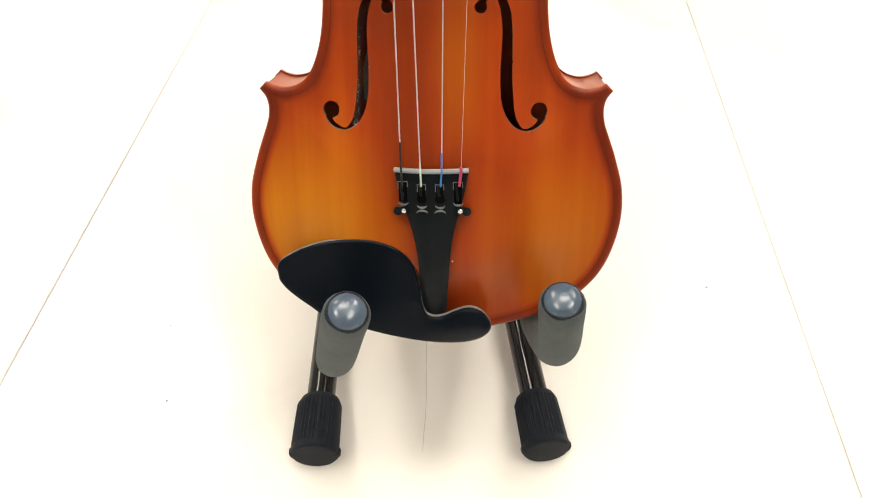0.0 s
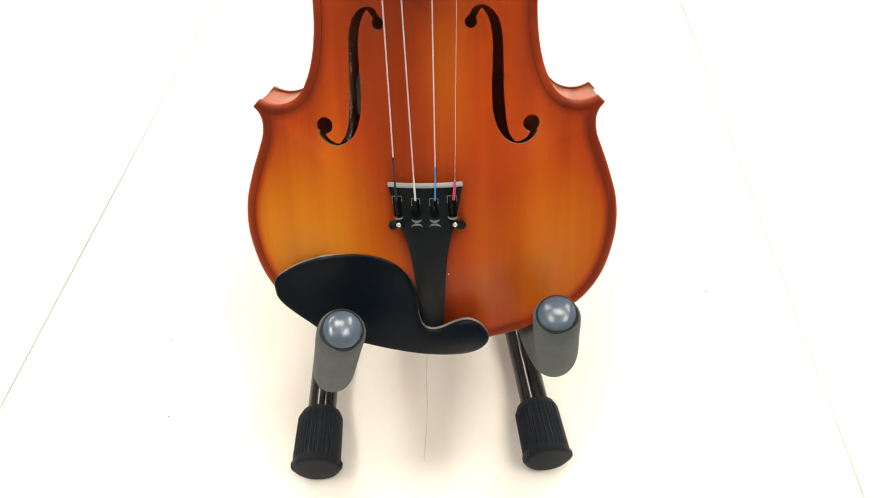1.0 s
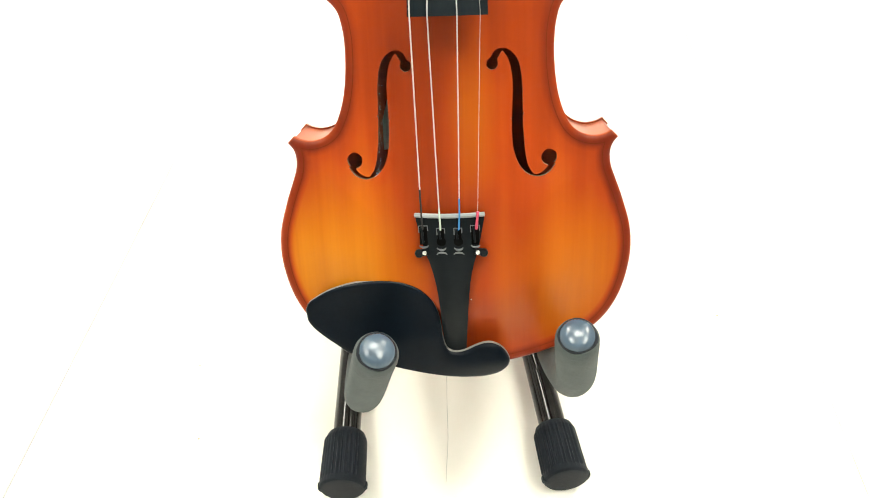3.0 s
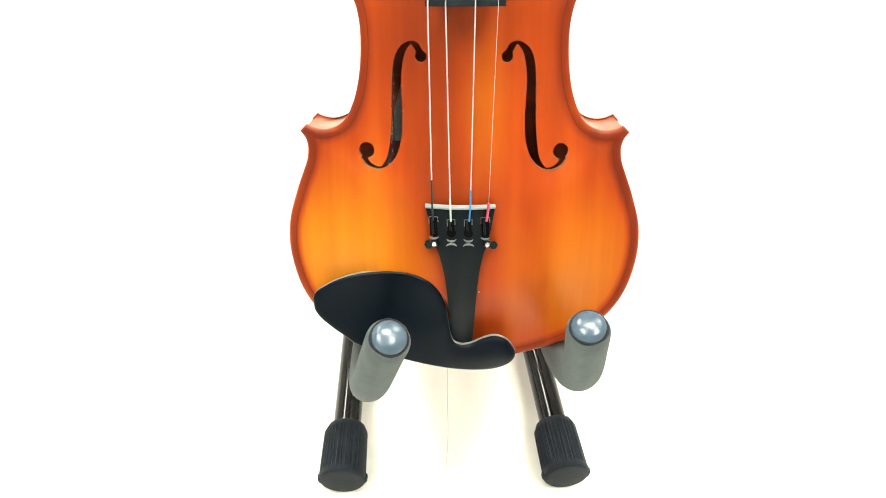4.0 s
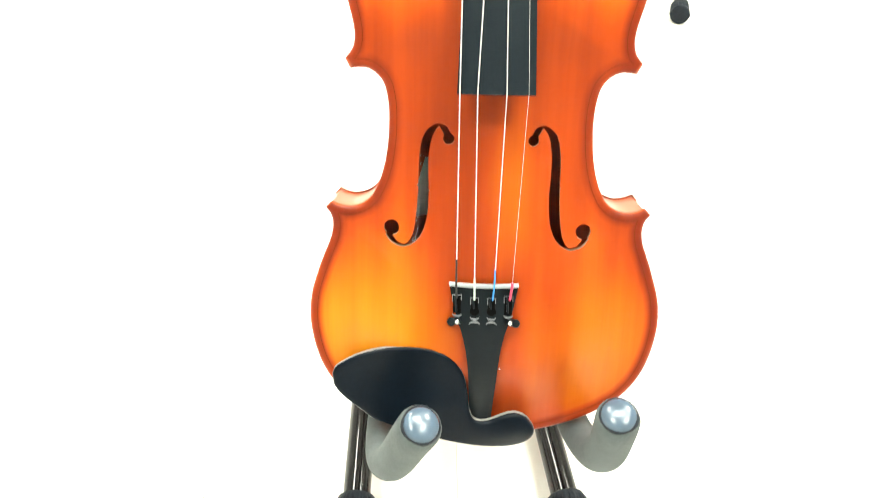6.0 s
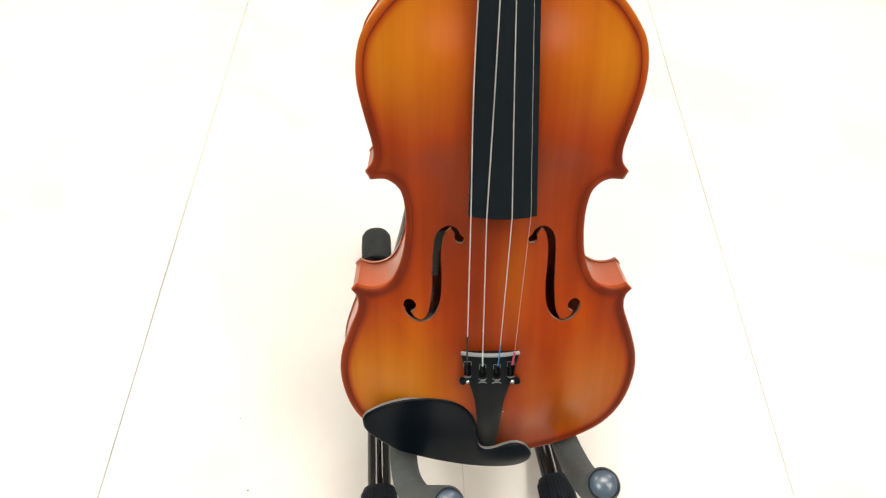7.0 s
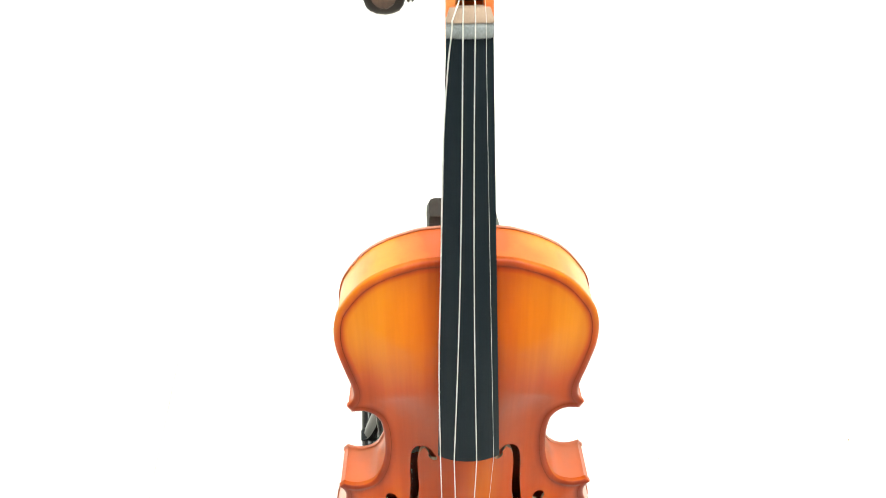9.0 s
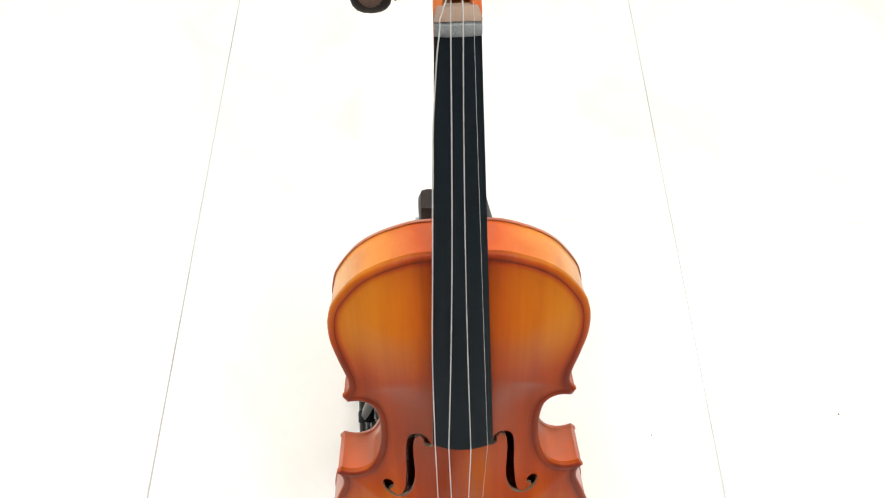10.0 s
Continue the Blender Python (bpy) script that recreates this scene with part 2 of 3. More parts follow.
def lathe(bm, profile, seg=28, m=None, ripple=None):
    """A turned solid about z; profile: (radius, height) from one end to the other. ripple(angle, height): a factor on the radius."""
    rings = []
    for r, z in profile:
        ring = []
        for j in range(seg):
            a = 2 * math.pi * j / seg
            k = r * (ripple(a, z) if ripple else 1)
            v = Vector((k * math.cos(a), k * math.sin(a), z))
            ring.append(bm.verts.new(m @ v if m else v))
        rings.append(ring)
    for r, s in zip(rings, rings[1:]):
        for j in range(seg):
            bm.faces.new((r[j], r[(j + 1) % seg], s[(j + 1) % seg], s[j]))
    bm.faces.new(rings[0][::-1]), bm.faces.new(rings[-1])
    return bm


# ---- the room ----
HALF, TALL = 3.2, 2.9
JOINT_X, TILE_W, TILE_L, GAP, CROSS_GAP = 0.3046, 0.6337, 0.6337, 0.0019, 0.0002
bm = block(bmesh.new(), -HALF, HALF, -HALF, HALF, -0.10, -0.0012)
floor = part("floor", bm, GROUT)
tagged(floor, "cream glazed tile floor with thin grey joints", "floor", kind="structure")
# Unseen walls and ceiling, added; their grey is chosen to control the fill light.
for nm, box in (("wall_south", (-HALF, HALF, -HALF - 0.15, -HALF, -0.1, TALL)), ("wall_north", (-HALF, HALF, HALF, HALF + 0.15, -0.1, TALL)),
                ("wall_west", (-HALF - 0.15, -HALF, -HALF - 0.15, HALF + 0.15, -0.1, TALL)), ("wall_east", (HALF, HALF + 0.15, -HALF - 0.15, HALF + 0.15, -0.1, TALL))):
    tagged(part(nm, block(bmesh.new(), *box), PAINT), "plain grey wall, unseen, added to close the room", "wall", kind="structure")
tagged(part("ceiling", block(bmesh.new(), -HALF - 0.15, HALF + 0.15, -HALF - 0.15, HALF + 0.15, TALL, TALL + 0.12), PAINT), "plain grey ceiling, unseen, added to close the room", "ceiling", kind="structure")


def ceiling_light():
    lamp = thing("ceiling_light", pose(0, 0, TALL), "white framed flat ceiling panel light, unseen, added, switched on", "ceiling light", "ceiling panel lights")
    bm = bmesh.new()
    for x0, x1, y0, y1 in ((-0.32, 0.32, -0.62, -0.60), (-0.32, 0.32, 0.60, 0.62), (-0.32, -0.30, -0.60, 0.60), (0.30, 0.32, -0.60, 0.60)):
        block(bm, x0, x1, y0, y1, -0.03, 0.0)
    part("frame", bm, FRAME_PAINT, lamp)
    part("diffuser", block(bmesh.new(), -0.30, 0.30, -0.60, 0.60, -0.022, -0.004), glow, lamp, "glowing white diffuser")
    return lamp


# The panels are unseen; their number and places are chosen for shadows and highlights.
first_lamp = ceiling_light()
first_lamp.matrix_world = pose(-1.25, -0.85, TALL)
for x, y, turn in ((1.15, -0.75, 0), (-1.70, 1.50, 0), (1.60, 1.50, 0), (0.05, 0.35, 90)):
    copy_thing(first_lamp, pose(x, y, TALL, 0, 0, turn))

# ---- the violin: x across, y into it from the front, z up along it ----
VIOLIN = pose(0, 0, 0.1187, -25.4, -2.66, 1.31) @ Matrix.Translation((-0.0002, 0, 0))
violin = thing("violin", VIOLIN, "orange-amber sunburst violin without bridge, leaning on a black stand", "violin")

LOWER = [(0, 0.003), (0.020, 0.0042), (0.045, 0.010), (0.068, 0.0195), (0.087, 0.033), (0.0985, 0.051), (0.1040, 0.074), (0.1034, 0.094), (0.0982, 0.1120), (0.0934, 0.1245), (0.0905, 0.1322), (0.0895, 0.1393), (0.0906, 0.1447), (0.0936, 0.1490)]
WAIST = [(0.0900, 0.1526), (0.0862, 0.1507), (0.0810, 0.1497), (0.0760, 0.1504), (0.0712, 0.1525), (0.0670, 0.1563), (0.0640, 0.1615), (0.0612, 0.1685), (0.0590, 0.1770), (0.0575, 0.1870), (0.0568, 0.1980), (0.0571, 0.2085), (0.0588, 0.2178), (0.0615, 0.2228), (0.0655, 0.2264), (0.0705, 0.2282), (0.0780, 0.2277)]
UPPER = [(0.0808, 0.2332), (0.0762, 0.2400), (0.0758, 0.2500), (0.0798, 0.267), (0.0833, 0.284), (0.0838, 0.2970), (0.0824, 0.3076), (0.0788, 0.3173), (0.0690, 0.3308), (0.0600, 0.3390), (0.0500, 0.3448), (0.0400, 0.3488), (0.0288, 0.3522), (0.0170, 0.3535), (0, 0.3540)]
half = spline(LOWER, 7) + spline(WAIST, 5) + spline(UPPER, 6)
OUTLINE = np.array([(1.01 * p.x, p.y) for p in half] + [(-1.01 * p.x, p.y) for p in half[-2:0:-1]])


def inset(loop, d):
    """The loop moved inwards by d along its normals (it runs anticlockwise)."""
    t = np.roll(loop, -1, 0) - np.roll(loop, 1, 0)
    t /= np.linalg.norm(t, axis=1)[:, None]
    return loop + d * np.stack([-t[:, 1], t[:, 0]], 1)


def edge_distance(pts, loop):
    a, b = loop, np.roll(loop, -1, 0)
    best = np.full(len(pts), 9.0)
    for p, q in zip(a, b):
        w = q - p
        k = np.clip(((pts - p) @ w) / max(w @ w, 1e-12), 0, 1)
        best = np.minimum(best, np.linalg.norm(pts - p - k[:, None] * w, axis=1))
    return best


def inside(pts, loop):
    x, z = pts[:, 0], pts[:, 1]
    odd = np.zeros(len(pts), bool)
    for (x0, z0), (x1, z1) in zip(loop, np.roll(loop, -1, 0)):
        if z0 != z1:
            odd ^= ((z0 > z) != (z1 > z)) & (x < (x1 - x0) * (z - z0) / (z1 - z0) + x0)
    return odd


def arch(pts, d, rise):
    """How far the plate stands out at points at distance d from its edge."""
    s = np.clip((d - 0.007) / 0.050, 0, 1)
    s = s * s * (3 - 2 * s)
    x, z = pts[:, 0], pts[:, 1]
    dome = s * rise * (0.66 + 0.34 * (1 - (x / 0.104) ** 2) * (1 - ((z - 0.18) / 0.19) ** 2))
    bead = np.interp(d, [0, 0.0008, 0.0018, 0.0032, 0.0055, 0.0085], [-0.0013, -0.0004, 0.0001, 0.0002, -0.0005, 0])
    return dome + bead


def triangulate(loop, holes, step, rings):
    """Points and triangles that fill the loop, but for the holes."""
    from mathutils.geometry import delaunay_2d_cdt
    xs, zs = np.meshgrid(np.arange(loop[:, 0].min(), loop[:, 0].max(), step), np.arange(loop[:, 1].min(), loop[:, 1].max(), step))
    grid = np.stack([xs.ravel(), zs.ravel()], 1)
    grid = grid[inside(grid, loop)]
    grid = grid[edge_distance(grid, loop) > (max(rings) if rings else 0) + 0.4 * step]
    for h in holes:
        grid = grid[~inside(grid, h)]
        grid = grid[edge_distance(grid, h) > 0.35 * step]
    extra = [grid]
    for d in rings:
        r = inset(loop, d)
        extra.append(r[inside(r, loop) & (edge_distance(r, loop) > 0.9 * d)])
    loops, verts, edges = [loop, *holes], [], []
    for lp in loops:
        n0 = len(verts)
        verts += [Vector(p) for p in lp]
        edges += [(n0 + i, n0 + (i + 1) % len(lp)) for i in range(len(lp))]
    verts += [Vector(p) for e in extra for p in e]
    co, _, tris, *_ = delaunay_2d_cdt(verts, edges, [], 0, 1e-7)
    co = np.array([c[:] for c in co])
    tris = np.array([t for t in tris if len(t) == 3])
    mid = co[tris].mean(1)
    keep = inside(mid, loop)
    for h in holes:
        keep &= ~inside(mid, h)
    return co, tris[keep]


def shell(co, tris, front, back, rim=None):
    """A closed skin between two depths over the same triangles. rim(point): where its edge shows the second material."""
    bm = bmesh.new()
    f = [bm.verts.new((x, y, z)) for (x, z), y in zip(co, front)]
    g = [bm.verts.new((x, y, z)) for (x, z), y in zip(co, back)]
    count = {}
    for a, b, c in tris.tolist():
        bm.faces.new((f[a], f[b], f[c]))
        bm.faces.new((g[c], g[b], g[a]))
        for e in ((a, b), (b, c), (c, a)):
            count[tuple(sorted(e))] = count.get(tuple(sorted(e)), 0) + 1
    for (a, b), n in count.items():
        if n == 1:
            face = bm.faces.new((f[a], f[b], g[b], g[a]))
            if rim and rim(co[a]):
                face.material_index = 1
    loose = [v for v in bm.verts if not v.link_faces]
    bmesh.ops.delete(bm, geom=loose, context="VERTS")
    return bm


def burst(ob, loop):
    """The stain of the sunburst: 1 where it is amber, 0 where it is red-brown; edge light and shade are painted in."""
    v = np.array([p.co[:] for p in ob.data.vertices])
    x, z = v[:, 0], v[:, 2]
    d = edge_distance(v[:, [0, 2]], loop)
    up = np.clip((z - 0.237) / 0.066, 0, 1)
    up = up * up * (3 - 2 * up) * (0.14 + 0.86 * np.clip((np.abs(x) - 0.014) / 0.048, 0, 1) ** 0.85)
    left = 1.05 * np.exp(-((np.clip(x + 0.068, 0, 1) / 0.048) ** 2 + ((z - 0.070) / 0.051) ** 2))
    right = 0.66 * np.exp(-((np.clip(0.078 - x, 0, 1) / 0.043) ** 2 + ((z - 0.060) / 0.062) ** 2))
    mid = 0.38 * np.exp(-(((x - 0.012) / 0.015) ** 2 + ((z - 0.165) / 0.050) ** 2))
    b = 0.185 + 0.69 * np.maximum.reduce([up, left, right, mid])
    # Edge tones add the bead's highlight and the channel's shade to the red-brown stain.
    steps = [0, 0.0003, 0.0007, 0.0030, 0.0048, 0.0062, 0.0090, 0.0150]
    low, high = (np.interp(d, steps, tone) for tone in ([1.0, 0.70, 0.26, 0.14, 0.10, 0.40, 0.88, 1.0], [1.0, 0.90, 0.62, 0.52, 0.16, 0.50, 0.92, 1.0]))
    # Above the waist the bead is painted paler, as it catches light.
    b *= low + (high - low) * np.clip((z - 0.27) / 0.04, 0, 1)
    # A painted highlight along the outermost edge.
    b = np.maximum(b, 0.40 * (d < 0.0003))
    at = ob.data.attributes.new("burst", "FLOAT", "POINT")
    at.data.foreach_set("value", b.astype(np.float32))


def stain(ob, value):
    at = ob.data.attributes.new("burst", "FLOAT", "POINT")
    at.data.foreach_set("value", np.full(len(ob.data.vertices), value, np.float32))


def sound_hole(side):
    """The loops of one f-shaped hole: two eyes and the stem between them."""
    line = spline([(0.0240, 0.1935), (0.0258, 0.1966), (0.0287, 0.1985), (0.0320, 0.1966), (0.0347, 0.1930), (0.0363, 0.1880), (0.0373, 0.1800), (0.0374, 0.1690), (0.0374, 0.1570), (0.0381, 0.1470), (0.0397, 0.1390), (0.0425, 0.1332), (0.0468, 0.1297), (0.0510, 0.1298), (0.0548, 0.1318), (0.0578, 0.1358)], 5)
    n = len(line) - 1
    wide = np.interp(np.arange(n + 1) / 5, range(16), [0.0016, 0.0019, 0.0008, 0.0016, 0.0023, 0.0026, 0.0026, 0.0029, 0.0032, 0.0033, 0.0027, 0.0017, 0.0006, 0.0010, 0.0015, 0.0018])
    a, b = [], []
    for i, p in enumerate(line):
        t = (line[min(i + 1, n)] - line[max(i - 1, 0)]).normalized()
        q = Vector((-t.y, t.x)) * wide[i]
        a.append(p + q)
        b.append(p - q)
    stem = a + b[::-1]
    eyes = [[Vector((cx + r * math.cos(k), cz + r * math.sin(k))) for k in (2 * math.pi * i / 20 for i in range(20))] for cx, cz, r in ((0.0234, 0.1914, 0.0032), (0.0555, 0.1388, 0.0045), (0.0343, 0.1615, 0.0006), (0.0405, 0.1640, 0.0006))]
    return [np.array([(side * p.x, p.y) for p in loop]) for loop in (stem, *eyes)]


HOLES = sound_hole(1) + sound_hole(-1)
co, tris = triangulate(OUTLINE, HOLES, 0.0030, (0.0004, 0.0009, 0.0020, 0.0034, 0.0048, 0.0064, 0.0090))
d = edge_distance(co, OUTLINE)
front = -arch(co, d, 0.0150)
belly = part("top_plate", shell(co, tris, front, front + 0.0029, lambda p: any(edge_distance(np.array([p]), h)[0] < 1e-5 for h in HOLES)), [BELLY, CUT], violin, "spruce top with amber to red-brown sunburst", sharp=60)
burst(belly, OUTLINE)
SET_UP = 0.045
co2, tris2 = triangulate(OUTLINE, [], 0.005, (0.0004, 0.0009, 0.0020, 0.0034, 0.0048, 0.0064, 0.0090))
d2 = edge_distance(co2, OUTLINE)
rear = 0.0385 + arch(co2, d2, 0.0140)
back = part("back_plate", shell(co2 + np.array([0, SET_UP * 0.037]), tris2, rear - 0.0029, rear), MAPLE, violin, "red-brown maple back", sharp=60)
stain(back, 0.25)


def belly_y(x, z):
    p = np.array([(x, z)])
    return float(-arch(p, edge_distance(p, OUTLINE), 0.0150)[0])


# the ribs, 1.2 mm thick, set in from the plates' edges
bm = bmesh.new()
outer, inner = inset(OUTLINE, 0.0010), inset(OUTLINE, 0.0022)
rows = [[bm.verts.new((x, y, z + SET_UP * y)) for x, z in lp] for lp, y in ((outer, 0.0016), (outer, 0.0362), (inner, 0.0362), (inner, 0.0016))]
for r, s in zip(rows, rows[1:] + rows[:1]):
    for i in range(len(r)):
        bm.faces.new((r[i], r[(i + 1) % len(r)], s[(i + 1) % len(r)], s[i]))
ribs = part("ribs", bm, MAPLE, violin, "flamed maple ribs, amber shoulders with light painted in", sharp=50)
# Pinker waist and brighter shoulders put sheen and light into the rib stain.
v = np.array([p.co[:] for p in ribs.data.vertices])
at = ribs.data.attributes.new("burst", "FLOAT", "POINT")
at.data.foreach_set("value", (0.22 + np.clip((v[:, 2] - 0.285) / 0.03, 0, 1) * (0.26 + 0.5 * np.clip(np.abs(v[:, 0]) / 0.055 - 0.35, 0, 1))).astype(np.float32))

# purfling: a dark line let into the edge
for d0, d1 in ((0.0043, 0.0047),):
    bm = bmesh.new()
    pairs = []
    for k in (d0, d1):
        lp = inset(OUTLINE, k)
        ok = edge_distance(lp, OUTLINE) > 0.85 * k
        y = -arch(lp, np.full(len(lp), k), 0.015) - 0.00012
        pairs.append((lp, y, ok))
    ring = [[bm.verts.new((p[0], yy, p[1])) for p, yy in zip(lp, y)] for lp, y, _ in pairs]
    good = pairs[0][2] & pairs[1][2]
    n = len(good)
    for i in range(n):
        j = (i + 1) % n
        if good[i] and good[j]:
            bm.faces.new((ring[0][i], ring[0][j], ring[1][j], ring[1][i]))
    bmesh.ops.delete(bm, geom=[q for q in bm.verts if not q.link_faces], context="VERTS")
    part("purfling", bm, PURFLING, violin, "thin dark inlaid line")

# pale rosin dust caught on the edge of one sound hole
rng = random.Random(4)
bm = bmesh.new()
for i in range(95):
    k = rng.random() ** 2.4
    z = 0.1290 + 0.052 * k
    x = -np.interp(z, [0.1290, 0.1330, 0.1400, 0.1480, 0.1620, 0.1810], [0.0432, 0.0436, 0.0420, 0.0409, 0.0400, 0.0392]) + abs(rng.gauss(0, 0.0007 + 0.0012 * (1 - k) ** 3))
    c = Vector((x, belly_y(x, z) + rng.uniform(0.0003, 0.0022), z))
    vs = [bm.verts.new(c + Vector((rng.uniform(-1, 1), rng.uniform(-0.5, 0.5), rng.uniform(-1, 1))) * rng.uniform(0.0003, 0.0006)) for _ in range(4)]
    for t in ((0, 1, 2), (0, 2, 3), (0, 3, 1), (1, 3, 2)):
        bm.faces.new([vs[q] for q in t])
tagged(part("rosin_dust", bm, DUST, violin, "specks of pale rosin dust in the sound hole"), kind="stuff")

# the maker's label, a blank slip of paper glued inside the back
bm = bmesh.new()
sheets = []
for lift in (0.0002, 0.0005):
    sheet = []
    for i in range(9):
        row = np.array([(-0.0442 + 0.0085 * j / 12 + 0.0012 * i / 8 + 0.0046 * max(0, i - 4) / 4, 0.1355 + 0.0385 * i / 8 - 0.037 * SET_UP) for j in range(13)])
        y = 0.0385 - 0.0029 + arch(row, edge_distance(row, OUTLINE), 0.0140) - lift
        sheet.append([bm.verts.new((p[0], q, p[1] + 0.037 * SET_UP)) for p, q in zip(row, y)])
    sheets.append(sheet)
for sheet in sheets:
    for r, q in zip(sheet, sheet[1:]):
        for j in range(12):
            bm.faces.new((r[j], r[j + 1], q[j + 1], q[j]))
part("paper_label", bm, PAPER, violin, "blank paper label inside the body")

# a speck of dust on the varnish
bm = bmesh.new()
bmesh.ops.create_icosphere(bm, subdivisions=1, radius=0.0005, matrix=Matrix.Translation((0.0102, belly_y(0.0102, 0.0553) - 0.0002, 0.0553)))
part("dust_speck", bm, DUST, violin, "pale speck of dust")

# fingerboard: crowned, from the nut down over the belly
NUT_Z, END_Z = 0.485, 0.217


def board(z):
    """Half the width of the fingerboard, and the depth of its edges, at a height."""
    k = (NUT_Z - z) / (NUT_Z - END_Z)
    return 0.0116 + 0.0087 * k, -0.0005 - 0.0290 * k


def board_top(x, z):
    w, y = board(z)
    return y - (0.0420 ** 2 - x * x) ** 0.5 + (0.0420 ** 2 - w * w) ** 0.5


bm = bmesh.new()
rings = []
for i in range(25):
    z = END_Z + (NUT_Z - END_Z) * i / 24
    w, y = board(z)
    ring = [(w * math.sin(a), board_top(w * math.sin(a), z)) for a in (math.pi / 2 * (j / 8 - 1) for j in range(17))]
    ring += [(w, y + 0.0045), (w * 0.55, y + 0.0040), (-w * 0.55, y + 0.0040), (-w, y + 0.0045)]
    rings.append([bm.verts.new((x, yy, z)) for x, yy in ring])
for r, s in zip(rings, rings[1:]):
    for j in range(len(r)):
        bm.faces.new((r[j], r[(j + 1) % len(r)], s[(j + 1) % len(r)], s[j]))
bm.faces.new(rings[0][::-1]), bm.faces.new(rings[-1])
part("fingerboard", bm, EBONY, violin, "matte black fingerboard")

# nut
bm = bmesh.new()
rings = []
for z, up in ((NUT_Z, 0.0002), (NUT_Z + 0.0012, 0.0020), (NUT_Z + 0.0036, 0.0028), (NUT_Z + 0.0064, 0.0024), (NUT_Z + 0.0076, 0.0004)):
    ring = [(0.0116 * math.sin(a), board_top(0.0116 * math.sin(a), NUT_Z) - up) for a in (math.pi / 2 * (j / 6 - 1) for j in range(13))]
    ring += [(0.0116, 0.0045), (-0.0116, 0.0045)]
    rings.append([bm.verts.new((x, y, z)) for x, y in ring])
for r, s in zip(rings, rings[1:]):
    for j in range(len(r)):
        bm.faces.new((r[j], r[(j + 1) % len(r)], s[(j + 1) % len(r)], s[j]))
bm.faces.new(rings[0][::-1]), bm.faces.new(rings[-1])
part("nut", bm, NUT, violin, "dusty grey nut")

# neck: a half-round handle, flaring into the heel
bm = bmesh.new()
rings = []
for z, w, top, deep in ((0.3490, 0.0165, -0.0110, 0.0345), (0.3560, 0.0150, -0.0105, 0.0280), (0.3680, 0.0138, -0.0090, 0.0170), (0.3900, 0.0132, -0.0068, 0.0120), (0.4300, 0.0126, -0.0025, 0.0135), (0.4700, 0.0120, 0.0018, 0.0155), (0.4880, 0.0118, 0.0042, 0.0165), (0.4960, 0.0118, 0.0042, 0.0175)):
    ring = [(-w, top), (w, top)] + [(w * math.cos(a), top + (deep - top) * math.sin(a) ** 0.8) for a in (math.pi * j / 14 for j in range(1, 14))]
    rings.append([bm.verts.new((x, y, z)) for x, y in ring])
for r, s in zip(rings, rings[1:]):
    for j in range(len(r)):
        bm.faces.new((r[j], r[(j + 1) % len(r)], s[(j + 1) % len(r)], s[j]))
bm.faces.new(rings[0][::-1]), bm.faces.new(rings[-1])
neck = part("neck", bm, MAPLE, violin, "orange-brown maple neck")
stain(neck, 0.55)

# pegbox: two cheeks and a floor, with the scroll at its head
bm = bmesh.new()
for side in (-1, 1):
    rings = []
    for i in range(13):
        k = i / 12
        z = 0.4945 + 0.0700 * k
        bend = 0.018 * k * k
        w0, w1 = 0.0118 - 0.0030 * k, 0.0068 - 0.0020 * k
        y0, y1 = 0.0005 + bend, 0.0185 + bend - 0.004 * k
        rings.append([bm.verts.new((side * x, y, z)) for x, y in ((w0, y0 + 0.0008), (w0 - 0.0008, y0), (w1 + 0.0006, y0), (w1, y0 + 0.0008), (w1, y1), (w0, y1))])
    for r, s in zip(rings, rings[1:]):
        for j in range(6):
            bm.faces.new((r[j], r[(j + 1) % 6], s[(j + 1) % 6], s[j]))
    bm.faces.new(rings[0][::-1]), bm.faces.new(rings[-1])
rings = []
for i in range(13):
    k = i / 12
    z, bend = 0.4945 + 0.0700 * k, 0.018 * k * k
    w, y1 = 0.0116 - 0.0030 * k, 0.0185 + bend - 0.004 * k
    rings.append([bm.verts.new((x, y, z)) for x, y in ((-w, y1 - 0.003), (w, y1 - 0.003), (w * 0.8, y1 + 0.002), (-w * 0.8, y1 + 0.002))])
for r, s in zip(rings, rings[1:]):
    for j in range(4):
        bm.faces.new((r[j], r[(j + 1) % 4], s[(j + 1) % 4], s[j]))
bm.faces.new(rings[0][::-1]), bm.faces.new(rings[-1])
pegbox = part("pegbox", bm, MAPLE, violin, "orange-red pegbox cheeks")
stain(pegbox, 0.60)
bm = bmesh.new()
turns = [((0.0215 + 0.0135 * math.cos(a) * (1 - a / 16)), 0.5760 + 0.0135 * math.sin(a) * (1 - a / 16), 0.0060 * (1 - a / 18)) for a in (i * 0.30 - 1.2 for i in range(36))]
sweep(bm, [(0, y, z) for y, z, _ in turns], [r for *_, r in turns], 10)
lathe(bm, [(0.0050, -0.0145), (0.0060, -0.0130), (0.0060, 0.0130), (0.0050, 0.0145)], 16, Matrix.Translation((0, 0.0215, 0.5760)) @ pose(0, 0, 0, 0, 90, 0))
scroll = part("scroll", bm, MAPLE, violin, "carved scroll")
stain(scroll, 0.6)
bm = block(bmesh.new(), -0.0117, 0.0117, -0.0040, 0.0044, 0.4928, 0.4996, 0.0008)
for q in bm.verts:
    if q.co.y < 0:
        q.co.y += 0.0042 * (q.co.z - 0.4928) / 0.0068
    if q.co.z > 0.496:
        q.co.x *= 0.86
part("pegbox_sill", bm, RAW, violin, "bare pale wood behind the nut")


